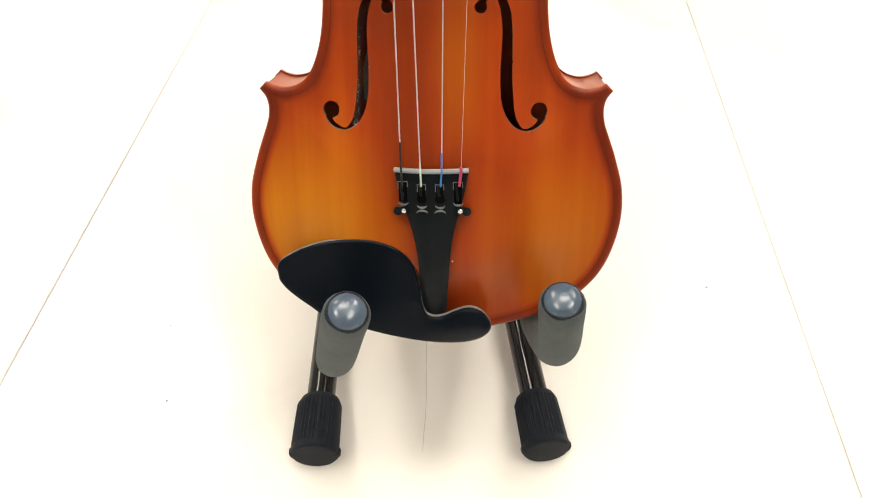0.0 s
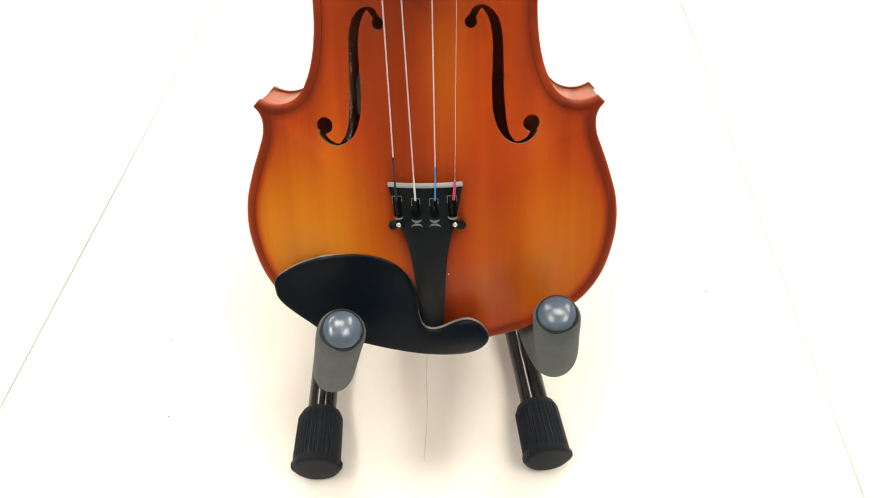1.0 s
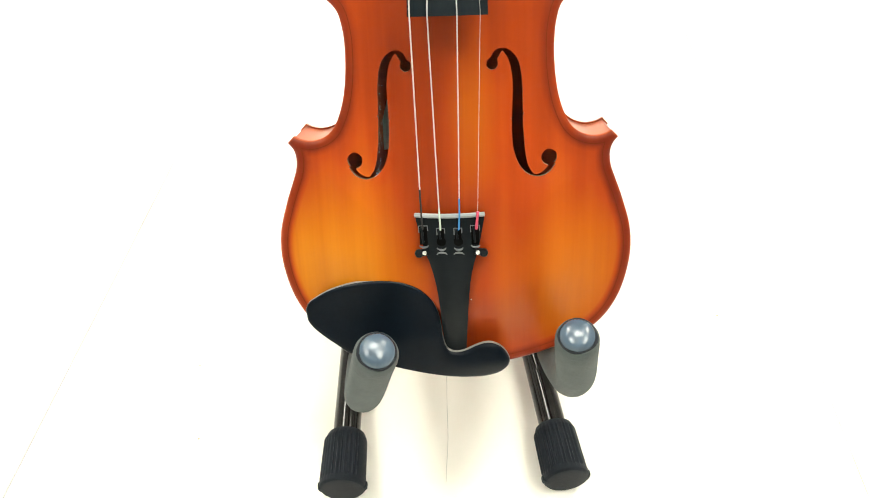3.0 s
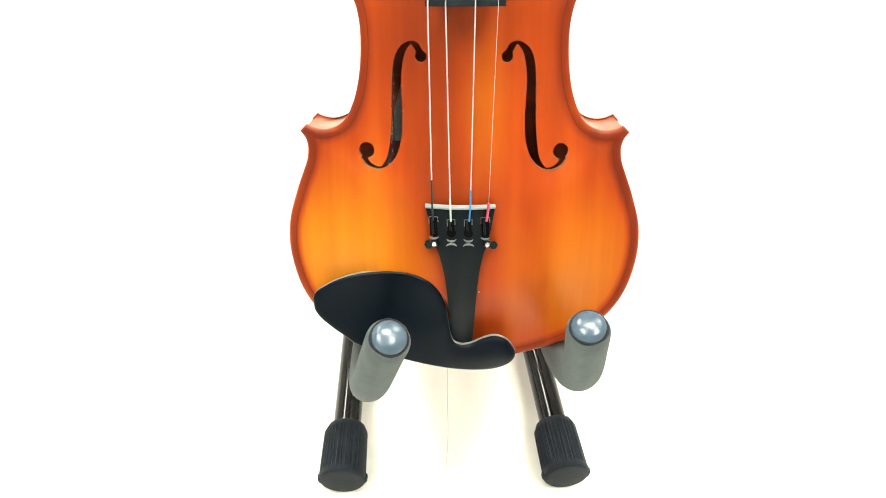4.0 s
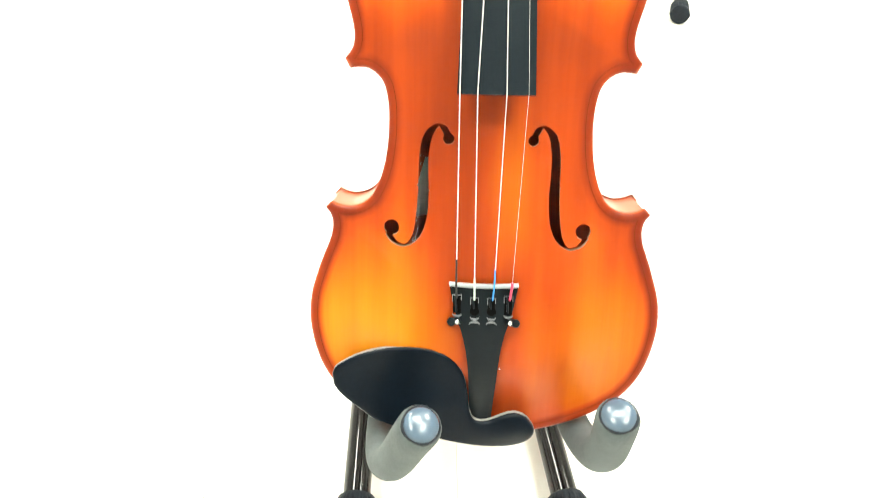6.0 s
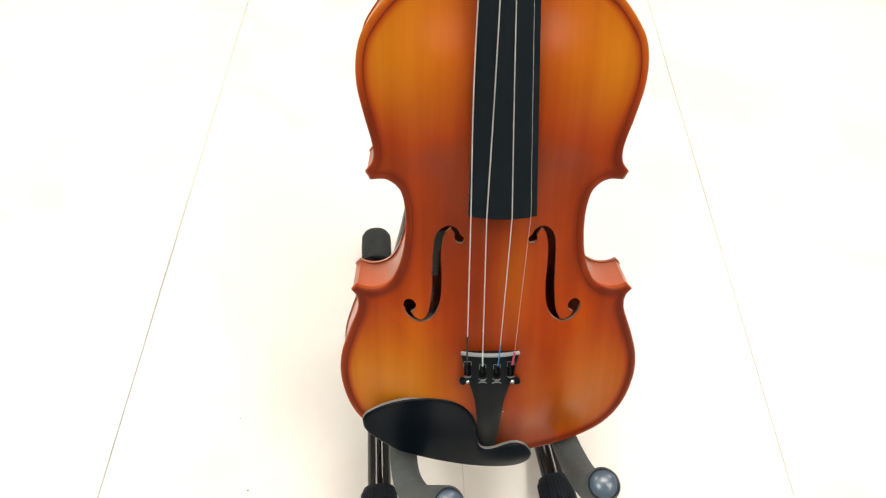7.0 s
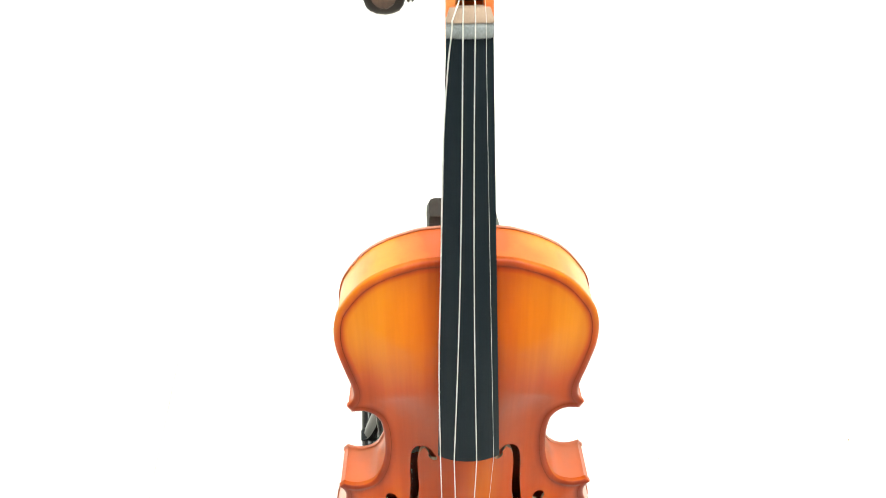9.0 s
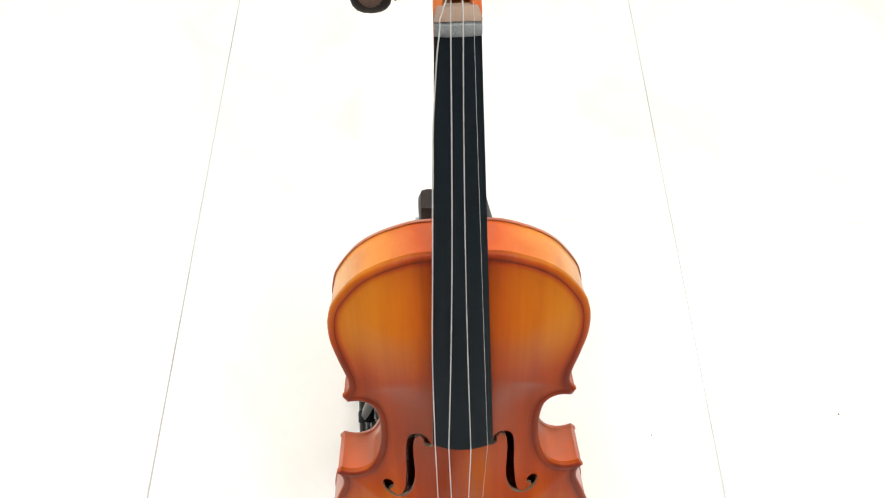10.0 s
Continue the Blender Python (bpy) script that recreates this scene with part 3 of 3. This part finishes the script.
def peg(side, y, z, turn):
    """A turned peg that goes through both cheeks; its head stands out on one side."""
    bm = bmesh.new()
    m = Matrix.Translation((0, y, z)) @ pose(0, 0, 0, 0, 90 * side, 0)
    lathe(bm, [(0.0028, -0.0125), (0.0030, -0.0122), (0.0031, -0.0070), (0.0046, -0.0066), (0.0046, 0.0066), (0.0034, 0.0070), (0.0034, 0.0120), (0.0037, 0.0265), (0.0049, 0.0270), (0.0050, 0.0278), (0.0040, 0.0284), (0.0052, 0.0290), (0.0052, 0.0298), (0.0042, 0.0305), (0.0036, 0.0315)], 20, m)
    rings = []
    for k, wx, wy in ((0.0310, 0.0038, 0.0036), (0.0320, 0.0068, 0.0044), (0.0340, 0.0090, 0.0048), (0.0370, 0.0103, 0.0048), (0.0410, 0.0108, 0.0047), (0.0450, 0.0104, 0.0048), (0.0480, 0.0092, 0.0046), (0.0500, 0.0072, 0.0040), (0.0512, 0.0040, 0.0026)):
        rings.append([bm.verts.new(m @ pose(0, 0, 0, 0, 0, turn) @ Vector((wx * abs(math.cos(a)) ** 0.75 * math.copysign(1, math.cos(a)), wy * abs(math.sin(a)) ** 0.75 * math.copysign(1, math.sin(a)), k))) for a in (2 * math.pi * j / 20 for j in range(20))])
    for r, s in zip(rings, rings[1:]):
        for j in range(20):
            bm.faces.new((r[j], r[(j + 1) % 20], s[(j + 1) % 20], s[j]))
    bm.faces.new(rings[0][::-1]), bm.faces.new(rings[-1])
    p = part("peg", bm, PEG_WOOD, violin, "dark brown turned tuning peg")
    bm = bmesh.new()
    rings = []
    for k, h in ((1.0, 0.0030), (0.96, 0.0047), (0.85, 0.0051), (0.6, 0.00515), (0.3, 0.00505)):
        rings.append([bm.verts.new(m @ pose(0, 0, 0, 0, 0, turn) @ Vector((0.0076 * k * math.cos(a), side * h, 0.0412 + 0.0068 * k * math.sin(a)))) for a in (2 * math.pi * j / 20 for j in range(20))])
    for r, q in zip(rings, rings[1:]):
        for j in range(20):
            bm.faces.new((r[j], r[(j + 1) % 20], q[(j + 1) % 20], q[j]))
    bm.faces.new(rings[-1])
    part("thumb_dish", bm, DISH, p, "paler brown hollowed thumb face")
    return p


peg(-1, 0.0075, 0.5055, 6)
peg(1, 0.0085, 0.5165, 65)
peg(-1, 0.0115, 0.5330, 50)
peg(1, 0.0150, 0.5450, 10)

# tailpiece with its four built-in fine tuners
bm = bmesh.new()
rings = []
for z, w, y, crown in ((0.1095, 0.0196, -0.0165, 0.0030), (0.1070, 0.0194, -0.0168, 0.0032), (0.0960, 0.0172, -0.0172, 0.0034), (0.0880, 0.0152, -0.0174, 0.0034), (0.0850, 0.0144, -0.0174, 0.0034), (0.0820, 0.0133, -0.0173, 0.0034), (0.0780, 0.0122, -0.0172, 0.0034), (0.0740, 0.0113, -0.0170, 0.0034), (0.0680, 0.0102, -0.0167, 0.0034), (0.0600, 0.0092, -0.0163, 0.0034), (0.0500, 0.0084, -0.0153, 0.0033), (0.0400, 0.0078, -0.0125, 0.0030), (0.0200, 0.0067, -0.0072, 0.0024), (0.0100, 0.0060, -0.0045, 0.0022)):
    ring = [(w * q, y - crown * (1 - q * q)) for q in (j / 6 - 1 for j in range(13))] + [(w * 0.96, y + 0.0040), (-w * 0.96, y + 0.0040)]
    rings.append([bm.verts.new((x, yy, z)) for x, yy in ring])
for r, s in zip(rings, rings[1:]):
    for j in range(len(r)):
        bm.faces.new((r[j], r[(j + 1) % len(r)], s[(j + 1) % len(r)], s[j]))
bm.faces.new(rings[0][::-1]), bm.faces.new(rings[-1])
tailpiece = part("tailpiece", bm, PLASTIC, violin, "black composite tailpiece with built-in fine tuners")
bm = bmesh.new()
sweep(bm, [(0.0196 * q, -0.0172 - 0.0030 * (1 - q * q), 0.1100) for q in (j / 8 - 1 for j in range(17))], 0.0014, 8)
part("string_rest", bm, FRET, tailpiece, "pale grey curved string rest")
STRING_X = (-0.0171, -0.0068, 0.0044, 0.0146)
SLOT_X = (-0.0154, -0.0053, 0.0044, 0.0141)


def crown(x):
    return -0.0172 - 0.0032 * (1 - (x / 0.019) ** 2)


for i, x in enumerate(STRING_X):
    cx, outer = SLOT_X[i], i in (0, 3)
    top = crown(cx)
    z0, z1, w = (0.0925, 0.1040, 0.0023) if outer else (0.0955, 0.1030, 0.0020)
    # Raised black blocks stand for the shade inside the open tuner slots.
    bm = block(bmesh.new(), cx - w, cx + w, top - 0.0006, top + 0.0010, z0, z1, 0.0004)
    if not outer:
        lathe(bm, [(0.0027, -0.0012), (0.0027, 0.0010)], 18, Matrix.Translation((cx, top + 0.0004, 0.0950)) @ pose(0, 0, 0, 90, 0, 0))
    part("tuner_slot", bm, SLOT, tailpiece)
    bm = bmesh.new()
    sweep(bm, [(cx - w - 0.0002, top - 0.0005, z1 - 0.0040), (cx - w - 0.0002, top - 0.0007, z1), (cx + w + 0.0002, top - 0.0007, z1), (cx + w + 0.0002, top - 0.0005, z1 - 0.0030)], 0.00028, 6)
    part("slot_rim", bm, RIM, tailpiece, "thin grey slot rim")
    bm = bmesh.new()
    sweep(bm, [(cx - 0.0010, top - 0.0004, z1 - 0.0006), (cx - 0.0006, top - 0.0013, z1 - 0.0040), (cx - 0.0003, top - 0.0011, z0 + 0.0012)], 0.0007, 8)
    part("tuner_lever", bm, PLASTIC, tailpiece, "black tuner lever")
    for zc, wide in ((0.0926 if outer else 0.0916, 0.0026), (0.0868, 0.0030)):
        if outer and zc < 0.09:
            continue
        # A grey crescent is laid on as the highlight of the tuner's edge.
        bm = bmesh.new()
        bow = 1 if zc < 0.09 else -1
        sweep(bm, [(cx + wide * math.sin(a), top - 0.0008, zc + bow * 0.0016 * math.cos(a)) for a in (0.24 * k for k in range(-6, 7))], [0.0002 + 0.00045 * math.cos(0.24 * k) ** 2 for k in range(-6, 7)], 6)
        part("tuner_rim", bm, RIM, tailpiece, "pale crescent highlight on the tuner rim")
    if outer:
        bm = bmesh.new()
        sx = math.copysign(0.0186, x)
        lathe(bm, [(0.0014, -0.0010), (0.0023, 0.0004), (0.0025, 0.0014), (0.0025, 0.0046), (0.0020, 0.0054)], 18, Matrix.Translation((sx, crown(sx) + 0.0024, 0.0862)) @ pose(0, 0, 0, 74, 0, 0), lambda a, z: 1 + 0.04 * math.cos(12 * a))
        sweep(bm, [(sx * 0.72, crown(0.013), 0.0885), (sx * 0.95, crown(0.017) + 0.0008, 0.0870)], 0.0022, 10)
        part("tuner_screw", bm, PLASTIC, tailpiece, "black knurled fine tuner screw")
        bm = bmesh.new()
        lathe(bm, [(0.0014, 0.0), (0.0013, 0.0020), (0.0006, 0.0026)], 12, Matrix.Translation((sx * 0.82, crown(0.0152) - 0.0004, 0.0878)) @ pose(0, 0, 0, 80, 0, 0))
        part("tuner_tip", bm, CHROME, tailpiece, "bright metal screw tip")
bm = bmesh.new()
sweep(bm, [(0.003, -0.006, 0.012), (0.003, -0.004, 0.002), (0.0, 0.012, -0.004), (-0.003, -0.004, 0.002), (-0.003, -0.006, 0.012)], 0.0009, 8)
part("tail_gut", bm, SILK_BLACK, violin, "black tail cord")
bm = bmesh.new()
lathe(bm, [(0.0040, -0.004), (0.0045, 0.004), (0.0068, 0.0075), (0.0072, 0.0105), (0.0050, 0.0135)], 20, Matrix.Translation((0, 0.0195, 0.005)) @ pose(0, 0, 0, 180, 0, 0))
part("end_button", bm, EBONY_SMOOTH, violin, "black end button")
bm = block(bmesh.new(), -0.017, 0.017, -0.0045, 0.0035, 0.0022, 0.0085, 0.0010)
part("saddle", bm, EBONY_SMOOTH, violin, "black lower saddle")

# strings: slack, with no bridge under them
NUT_X = (-0.0088, -0.0036, 0.0023, 0.0075)
BOARD_X = (-0.0188, -0.0098, 0.0049, 0.0163)
for i in range(4):
    r = (0.00038, 0.00036, 0.00032, 0.00012)[i]
    zs = (0.4945, 0.4910, 0.4865, 0.4700, 0.4300, 0.3600, 0.2900, 0.2180)
    pts = []
    for z in zs:
        k = max(0.0, 0.4910 - z) / (0.4910 - 0.2180)
        bow = (-0.0062 * math.sin(math.pi * min(1, k * 1.05)), 0.0014 * math.sin(math.pi * k), -0.0010 * math.sin(math.pi * k), 0.0)[i]
        x = NUT_X[i] + (BOARD_X[i] - NUT_X[i]) * k + bow
        w, _ = board(min(z, NUT_Z))
        x = max(-w - 0.0005, min(w + 0.0005, x))
        y = board_top(max(-w, min(w, x)), min(z, NUT_Z)) - r - (0.0041 if z > 0.485 else 0.0024 if z > 0.46 else 0.0010)
        pts.append((x, y, z))
    end_x = STRING_X[i]
    rest = (end_x, -0.0190 - 0.0030 * (1 - (end_x / 0.0196) ** 2), 0.1102)
    hook = (0.4 * end_x + 0.6 * SLOT_X[i] - 0.0006, -0.0186 - 0.0030 * (1 - (end_x / 0.0196) ** 2), 0.1020)
    head = ((-0.0030, -0.0026, 0.0020, 0.0042)[i], (0.0024, 0.0062, 0.0036, 0.0098)[i], (0.5078, 0.5335, 0.5170, 0.5452)[i])
    split = (0.126, 0.1150, 0.121, 0.1125)[i]
    k = (split - rest[2]) / (pts[-1][2] - rest[2])
    cut = tuple(rest[j] + (pts[-1][j] - rest[j]) * k for j in range(3))
    bm = bmesh.new()
    sweep(bm, [head] + [p[:] for p in spline(pts, 6)] + [cut], r, 8)
    string = part("string", bm, STEEL, violin, ("thick silver string", "silver string", "silver string", "thin bright steel string")[i])
    bm = bmesh.new()
    sweep(bm, [cut, rest, hook], r * 1.5 if i != 3 else 0.0008, 8)
    part("string_silk", bm, (SILK_BLACK, SILK_GREEN, SILK_BLUE, SILK_RED)[i], string, ("black silk winding", "pale green silk winding", "blue silk winding", "red sleeve")[i])

# the tailpiece hangs a touch askew
for ob in (tailpiece, *tailpiece.children_recursive):
    for q in ob.data.vertices:
        q.co.x -= 0.0013 * max(0.0, q.co.z - 0.055) / 0.055

# the neck is set a touch askew
for ob in violin.children_recursive:
    if ob.name.split(".")[0] in ("fingerboard", "nut", "neck", "pegbox", "scroll", "pegbox_sill", "peg", "string"):
        for q in ob.data.vertices:
            q.co.x += 0.0008 * min(1.0, max(0.0, (q.co.z - 0.112) / 0.105)) - 0.0030 * max(0.0, q.co.z - 0.217)

# chin rest: a dished cup beside the tailpiece with an arm across it
CHIN = [(-0.0905, 0.0484), (-0.0885, 0.0536), (-0.0838, 0.0572), (-0.0755, 0.0618), (-0.0634, 0.0658), (-0.0500, 0.0677), (-0.0362, 0.0677), (-0.0262, 0.0653), (-0.0190, 0.0612), (-0.0134, 0.0548), (-0.0104, 0.0478), (-0.0087, 0.0398), (-0.0076, 0.0310), (-0.0062, 0.0250), (-0.0042, 0.0214), (0.0003, 0.0198), (0.0058, 0.0210), (0.0122, 0.0243), (0.0178, 0.0264), (0.0228, 0.0264), (0.0284, 0.0233), (0.0326, 0.0170), (0.0332, 0.0128), (0.0312, 0.0088), (0.0256, 0.0048), (0.0158, 0.0023), (0.0015, 0.0018), (-0.0150, 0.0036), (-0.0360, 0.0084), (-0.0520, 0.0135), (-0.0655, 0.0188), (-0.0725, 0.0245), (-0.0792, 0.0302), (-0.0860, 0.0367), (-0.0897, 0.0428)]
chin_loop = np.array([p[:] for p in spline(CHIN[-2:] + CHIN + CHIN[:2], 5)[10:-10]])[::-1][:-1]
cc, ct = triangulate(chin_loop, [], 0.0026, (0.0006, 0.0014, 0.0028, 0.0050))
cd = edge_distance(cc, chin_loop)
bowl = np.exp(-(((cc[:, 0] + 0.047) / 0.034) ** 2 + ((cc[:, 1] - 0.042) / 0.024) ** 2))
arm = np.clip((cc[:, 0] + 0.012) / 0.03, 0, 1)
top = -0.0150 + 0.0034 * bowl - 0.0036 * arm * np.clip(cd / 0.010, 0, 1) ** 0.7 + 0.0030 * np.clip((0.030 - cc[:, 1]) / 0.03, 0, 1) + np.interp(cd, [0, 0.0006, 0.0014, 0.0028, 0.0050], [0.0014, 0.0004, 0.0, 0.0, 0.0])
low = np.interp(cd, [0, 0.0014, 0.0050, 0.012], [0.0026, 0.0030, 0.0036, 0.0040]) + top
chin = part("chin_rest", shell(cc, ct, top, low, lambda p: True), [EBONY_SMOOTH, WORN], violin, "satin black dished chin rest over the tailpiece end", sharp=70)


# ---- the stand ----
def foot(front, back):
    """A rubber foot round the end of a floor bar; fluted on one side, with a rim at its end."""
    bm = bmesh.new()
    a, b = Vector(front), Vector(back)
    m = Matrix.Translation(a) @ (b - a).to_track_quat("Z", "Y").to_matrix().to_4x4()

    def flutes(ang, z):
        if z < 0.0061 and abs(math.cos(ang)) > 0.985:
            return 1.06
        if 0.006 < z < 0.038 and math.cos(ang - 0.2) > -0.55:
            return 1.0 + 0.028 * (1 if math.sin(ang * 34) > 0 else -1)
        return 1.0
    lathe(bm, [(0.0120, -0.0005), (0.0152, 0.0), (0.0166, 0.0015), (0.0168, 0.0045), (0.0163, 0.0062), (0.0164, 0.0068), (0.0161, 0.0250), (0.0158, 0.0378), (0.0154, 0.0392), (0.0138, 0.0430), (0.0108, 0.0436)], 136, m, flutes)
    return bm


def plain_cap(end, inner):
    bm = bmesh.new()
    a, b = Vector(end), Vector(inner)
    m = Matrix.Translation(a) @ (b - a).to_track_quat("Z", "Y").to_matrix().to_4x4()
    lathe(bm, [(0.0090, 0.0), (0.0140, 0.0012), (0.0160, 0.0050), (0.0164, 0.0120), (0.0162, 0.0390), (0.0154, 0.0410), (0.0105, 0.0412)], 32, m)
    return bm


def stand(m, label):
    st = thing("instrument_stand", m, label, "stand", "tubular instrument stands")
    for side, fx, fy, rx, ry in ((-1, -0.0790, -0.036, -0.1035, 0.294), (1, 0.0815, -0.021, 0.0300, 0.284)):
        a, b = Vector((fx, fy, 0.0175)), Vector((rx, ry, 0.0165))
        u = (b - a).normalized()
        bm = bmesh.new()
        sweep(bm, [a + 0.01 * u, a + 0.1 * u, a + 0.2 * u, b - 0.008 * u], 0.0103, 24)
        bar = part("floor_bar", bm, TUBE, st, "glossy black steel tube")
        part("front_foot", foot(a, b), RUBBER, bar, "fluted black rubber foot")
        part("rear_cap", plain_cap(b, a), FADED_LIT, bar, "plain black rubber end cap")
        base = a + 0.205 * u + Vector((0, 0, 0.004))
        top = Vector((-0.018 + side * 0.016, 0.2135, 0.366))
        bm = bmesh.new()
        sweep(bm, spline([base, base.lerp(top, 0.35) - Vector((side * 0.005, 0, 0)), base.lerp(top, 0.75), top], 6), 0.0092, 20)
        up = part("upright", bm, TUBE, st, "glossy black upright tube")
        bm = bmesh.new()
        lathe(bm, [(0.0104, -0.006), (0.0110, -0.005), (0.0110, 0.005), (0.0104, 0.006)], 24, Matrix.Translation(base) @ (b - a).to_track_quat("Z", "Y").to_matrix().to_4x4())
        part("bar_clamp", bm, RUBBER, up, "black plastic clamp")
        if side < 0:
            path = [base.lerp(top, 0.19), (-0.070, 0.110, 0.084), (-0.0640, 0.060, 0.0920), (-0.0635, 0.020, 0.1050), (-0.0600, -0.015, 0.1170), (-0.0510, -0.046, 0.1600), (-0.0400, -0.0665, 0.2160), (-0.0356, -0.0732, 0.2362)]
        else:
            path = [base.lerp(top, 0.19), (0.058, 0.110, 0.090), (0.0600, 0.060, 0.0980), (0.0640, 0.020, 0.1120), (0.0670, -0.014, 0.1370), (0.0645, -0.039, 0.1750), (0.0582, -0.0543, 0.2165), (0.0557, -0.0588, 0.2347)]
        line = spline(path, 6)
        bm = bmesh.new()
        sweep(bm, line[:16], 0.0055, 14)
        arm = part("cradle_arm", bm, TUBE, st, "bent black steel arm")
        bm = bmesh.new()
        foam = line[11:]
        r = [0.0105] * len(foam)
        r[0], r[1], r[-1], r[-2] = 0.0090, 0.0103, 0.0094, 0.0104
        sweep(bm, foam, r, 28)
        part("foam_sleeve", bm, FOAM, arm, "mid-grey foam sleeve")
        tip, prev = line[-1], line[-3]
        bm = bmesh.new()
        lathe(bm, [(0.0060, -0.006), (0.0080, -0.003), (0.0083, 0.0006), (0.0080, 0.0018), (0.0071, 0.0028), (0.0058, 0.0035), (0.0040, 0.0041), (0.0020, 0.0044), (0.0005, 0.0045)], 32, Matrix.Translation(tip) @ (tip - prev).to_track_quat("Z", "Y").to_matrix().to_4x4())
        part("end_plug", bm, CAP, arm, "shiny slate-blue plastic end plug")
        # A black ring stands for the shade in the gap round the plug.
        bm = bmesh.new()
        rim = Matrix.Translation(tip) @ (tip - prev).to_track_quat("Z", "Y").to_matrix().to_4x4()
        sweep(bm, [rim @ Vector(((0.0086 + 0.0003 * math.sin(3 * k + side)) * math.cos(k), 0.0086 * math.sin(k), 0.0003)) for k in (2 * math.pi * j / 36 for j in range(37))], [0.0005 + 0.0003 * math.sin(2 * k + side) ** 2 for k in (2 * math.pi * j / 36 for j in range(37))], 6)
        part("plug_gasket", bm, RUBBER, arm, "black ring for the shaded gap round the plug")
    bm = block(bmesh.new(), -0.0430, 0.0030, 0.2040, 0.2230, 0.352, 0.4040, 0.006)
    for q in bm.verts:
        k = (0.404 - q.co.z) / 0.052
        q.co.x += 0.0022 * k if q.co.x < -0.018 else 0.0135 * k
    head = part("hinge_head", bm, HINGE, st, "black plastic hinge head")
    bm = bmesh.new()
    lathe(bm, [(0.005, -0.0265), (0.0060, -0.0262), (0.0060, 0.0262), (0.005, 0.0265)], 18, Matrix.Translation((-0.018, 0.2135, 0.366)) @ pose(0, 0, 0, 0, 90, 0))
    part("hinge_bolt", bm, PLATE, head, "zinc hinge bolt")
    return st


near = stand(Matrix.Identity(4), "black tubular A-frame stand with grey foam arms holding the violin")
far = copy_thing(near, pose(0.282, 1.010, 0, 0, 0, -21))
tagged(far, "empty black tubular stand with grey foam arms on the floor")

# ---- tiles, last ----
tile_meshes = {}
for i in range(-6, 6):
    for j in range(-5, 7):
        x0, x1 = max(JOINT_X + i * TILE_W, -HALF), min(JOINT_X + (i + 1) * TILE_W, HALF)
        y0, y1 = max(-0.19 + j * TILE_L, -HALF), min(-0.19 + (j + 1) * TILE_L, HALF)
        if x1 - x0 < 0.02 or y1 - y0 < 0.02:
            continue
        size = round(x1 - x0, 4), round(y1 - y0, 4)
        if size not in tile_meshes:
            bm = block(bmesh.new(), GAP / 2, size[0] - GAP / 2, CROSS_GAP / 2, size[1] - CROSS_GAP / 2, -0.008, 0.0, 0.0002)
            tile = part("tile", bm, TILE, floor, sharp=10)
            tile_meshes[size] = tile.data
        else:
            tile = new("tile", tile_meshes[size])
            tile.parent = floor
        tile.location = (x0, y0, 0)

# crumbs of dirt
CRUMBS = ((-0.219, 0.076, 0.0008), (-0.200, 0.008, 0.0010), (0.232, 0.153, 0.0010), (0.461, 0.178, 0.0012))
for x, y, r in CRUMBS:
    bm = bmesh.new()
    bmesh.ops.create_icosphere(bm, subdivisions=1, radius=r)
    for q in bm.verts:
        q.co *= 1 + 0.3 * noise.noise(q.co * 900 + Vector((x, y, 0)) * 50)
        q.co.z *= 0.6
    ob = part("dirt_crumb", bm, SPECK)
    ob.location = (x, y, 0.5 * r)
    tagged(ob, "tiny brown crumb of dirt on the tile floor", "dirt", "crumbs on the floor")

# a hairline in the glaze under the stand
bm = bmesh.new()
sweep(bm, [(-0.0045 - 0.06 * (y + 0.02) + 0.0011 * math.sin(34 * y) + 0.0004 * math.sin(95 * y), y, 0.0001) for y in (-0.018 + 0.012 * i for i in range(19))], [0.00018 + 0.00013 * math.sin(2.1 * i) ** 2 for i in range(19)], 6, flat=0.4)
tagged(part("floor_hairline", bm, GROUT), "fine grey hairline in the tile glaze", "floor mark", kind="structure")
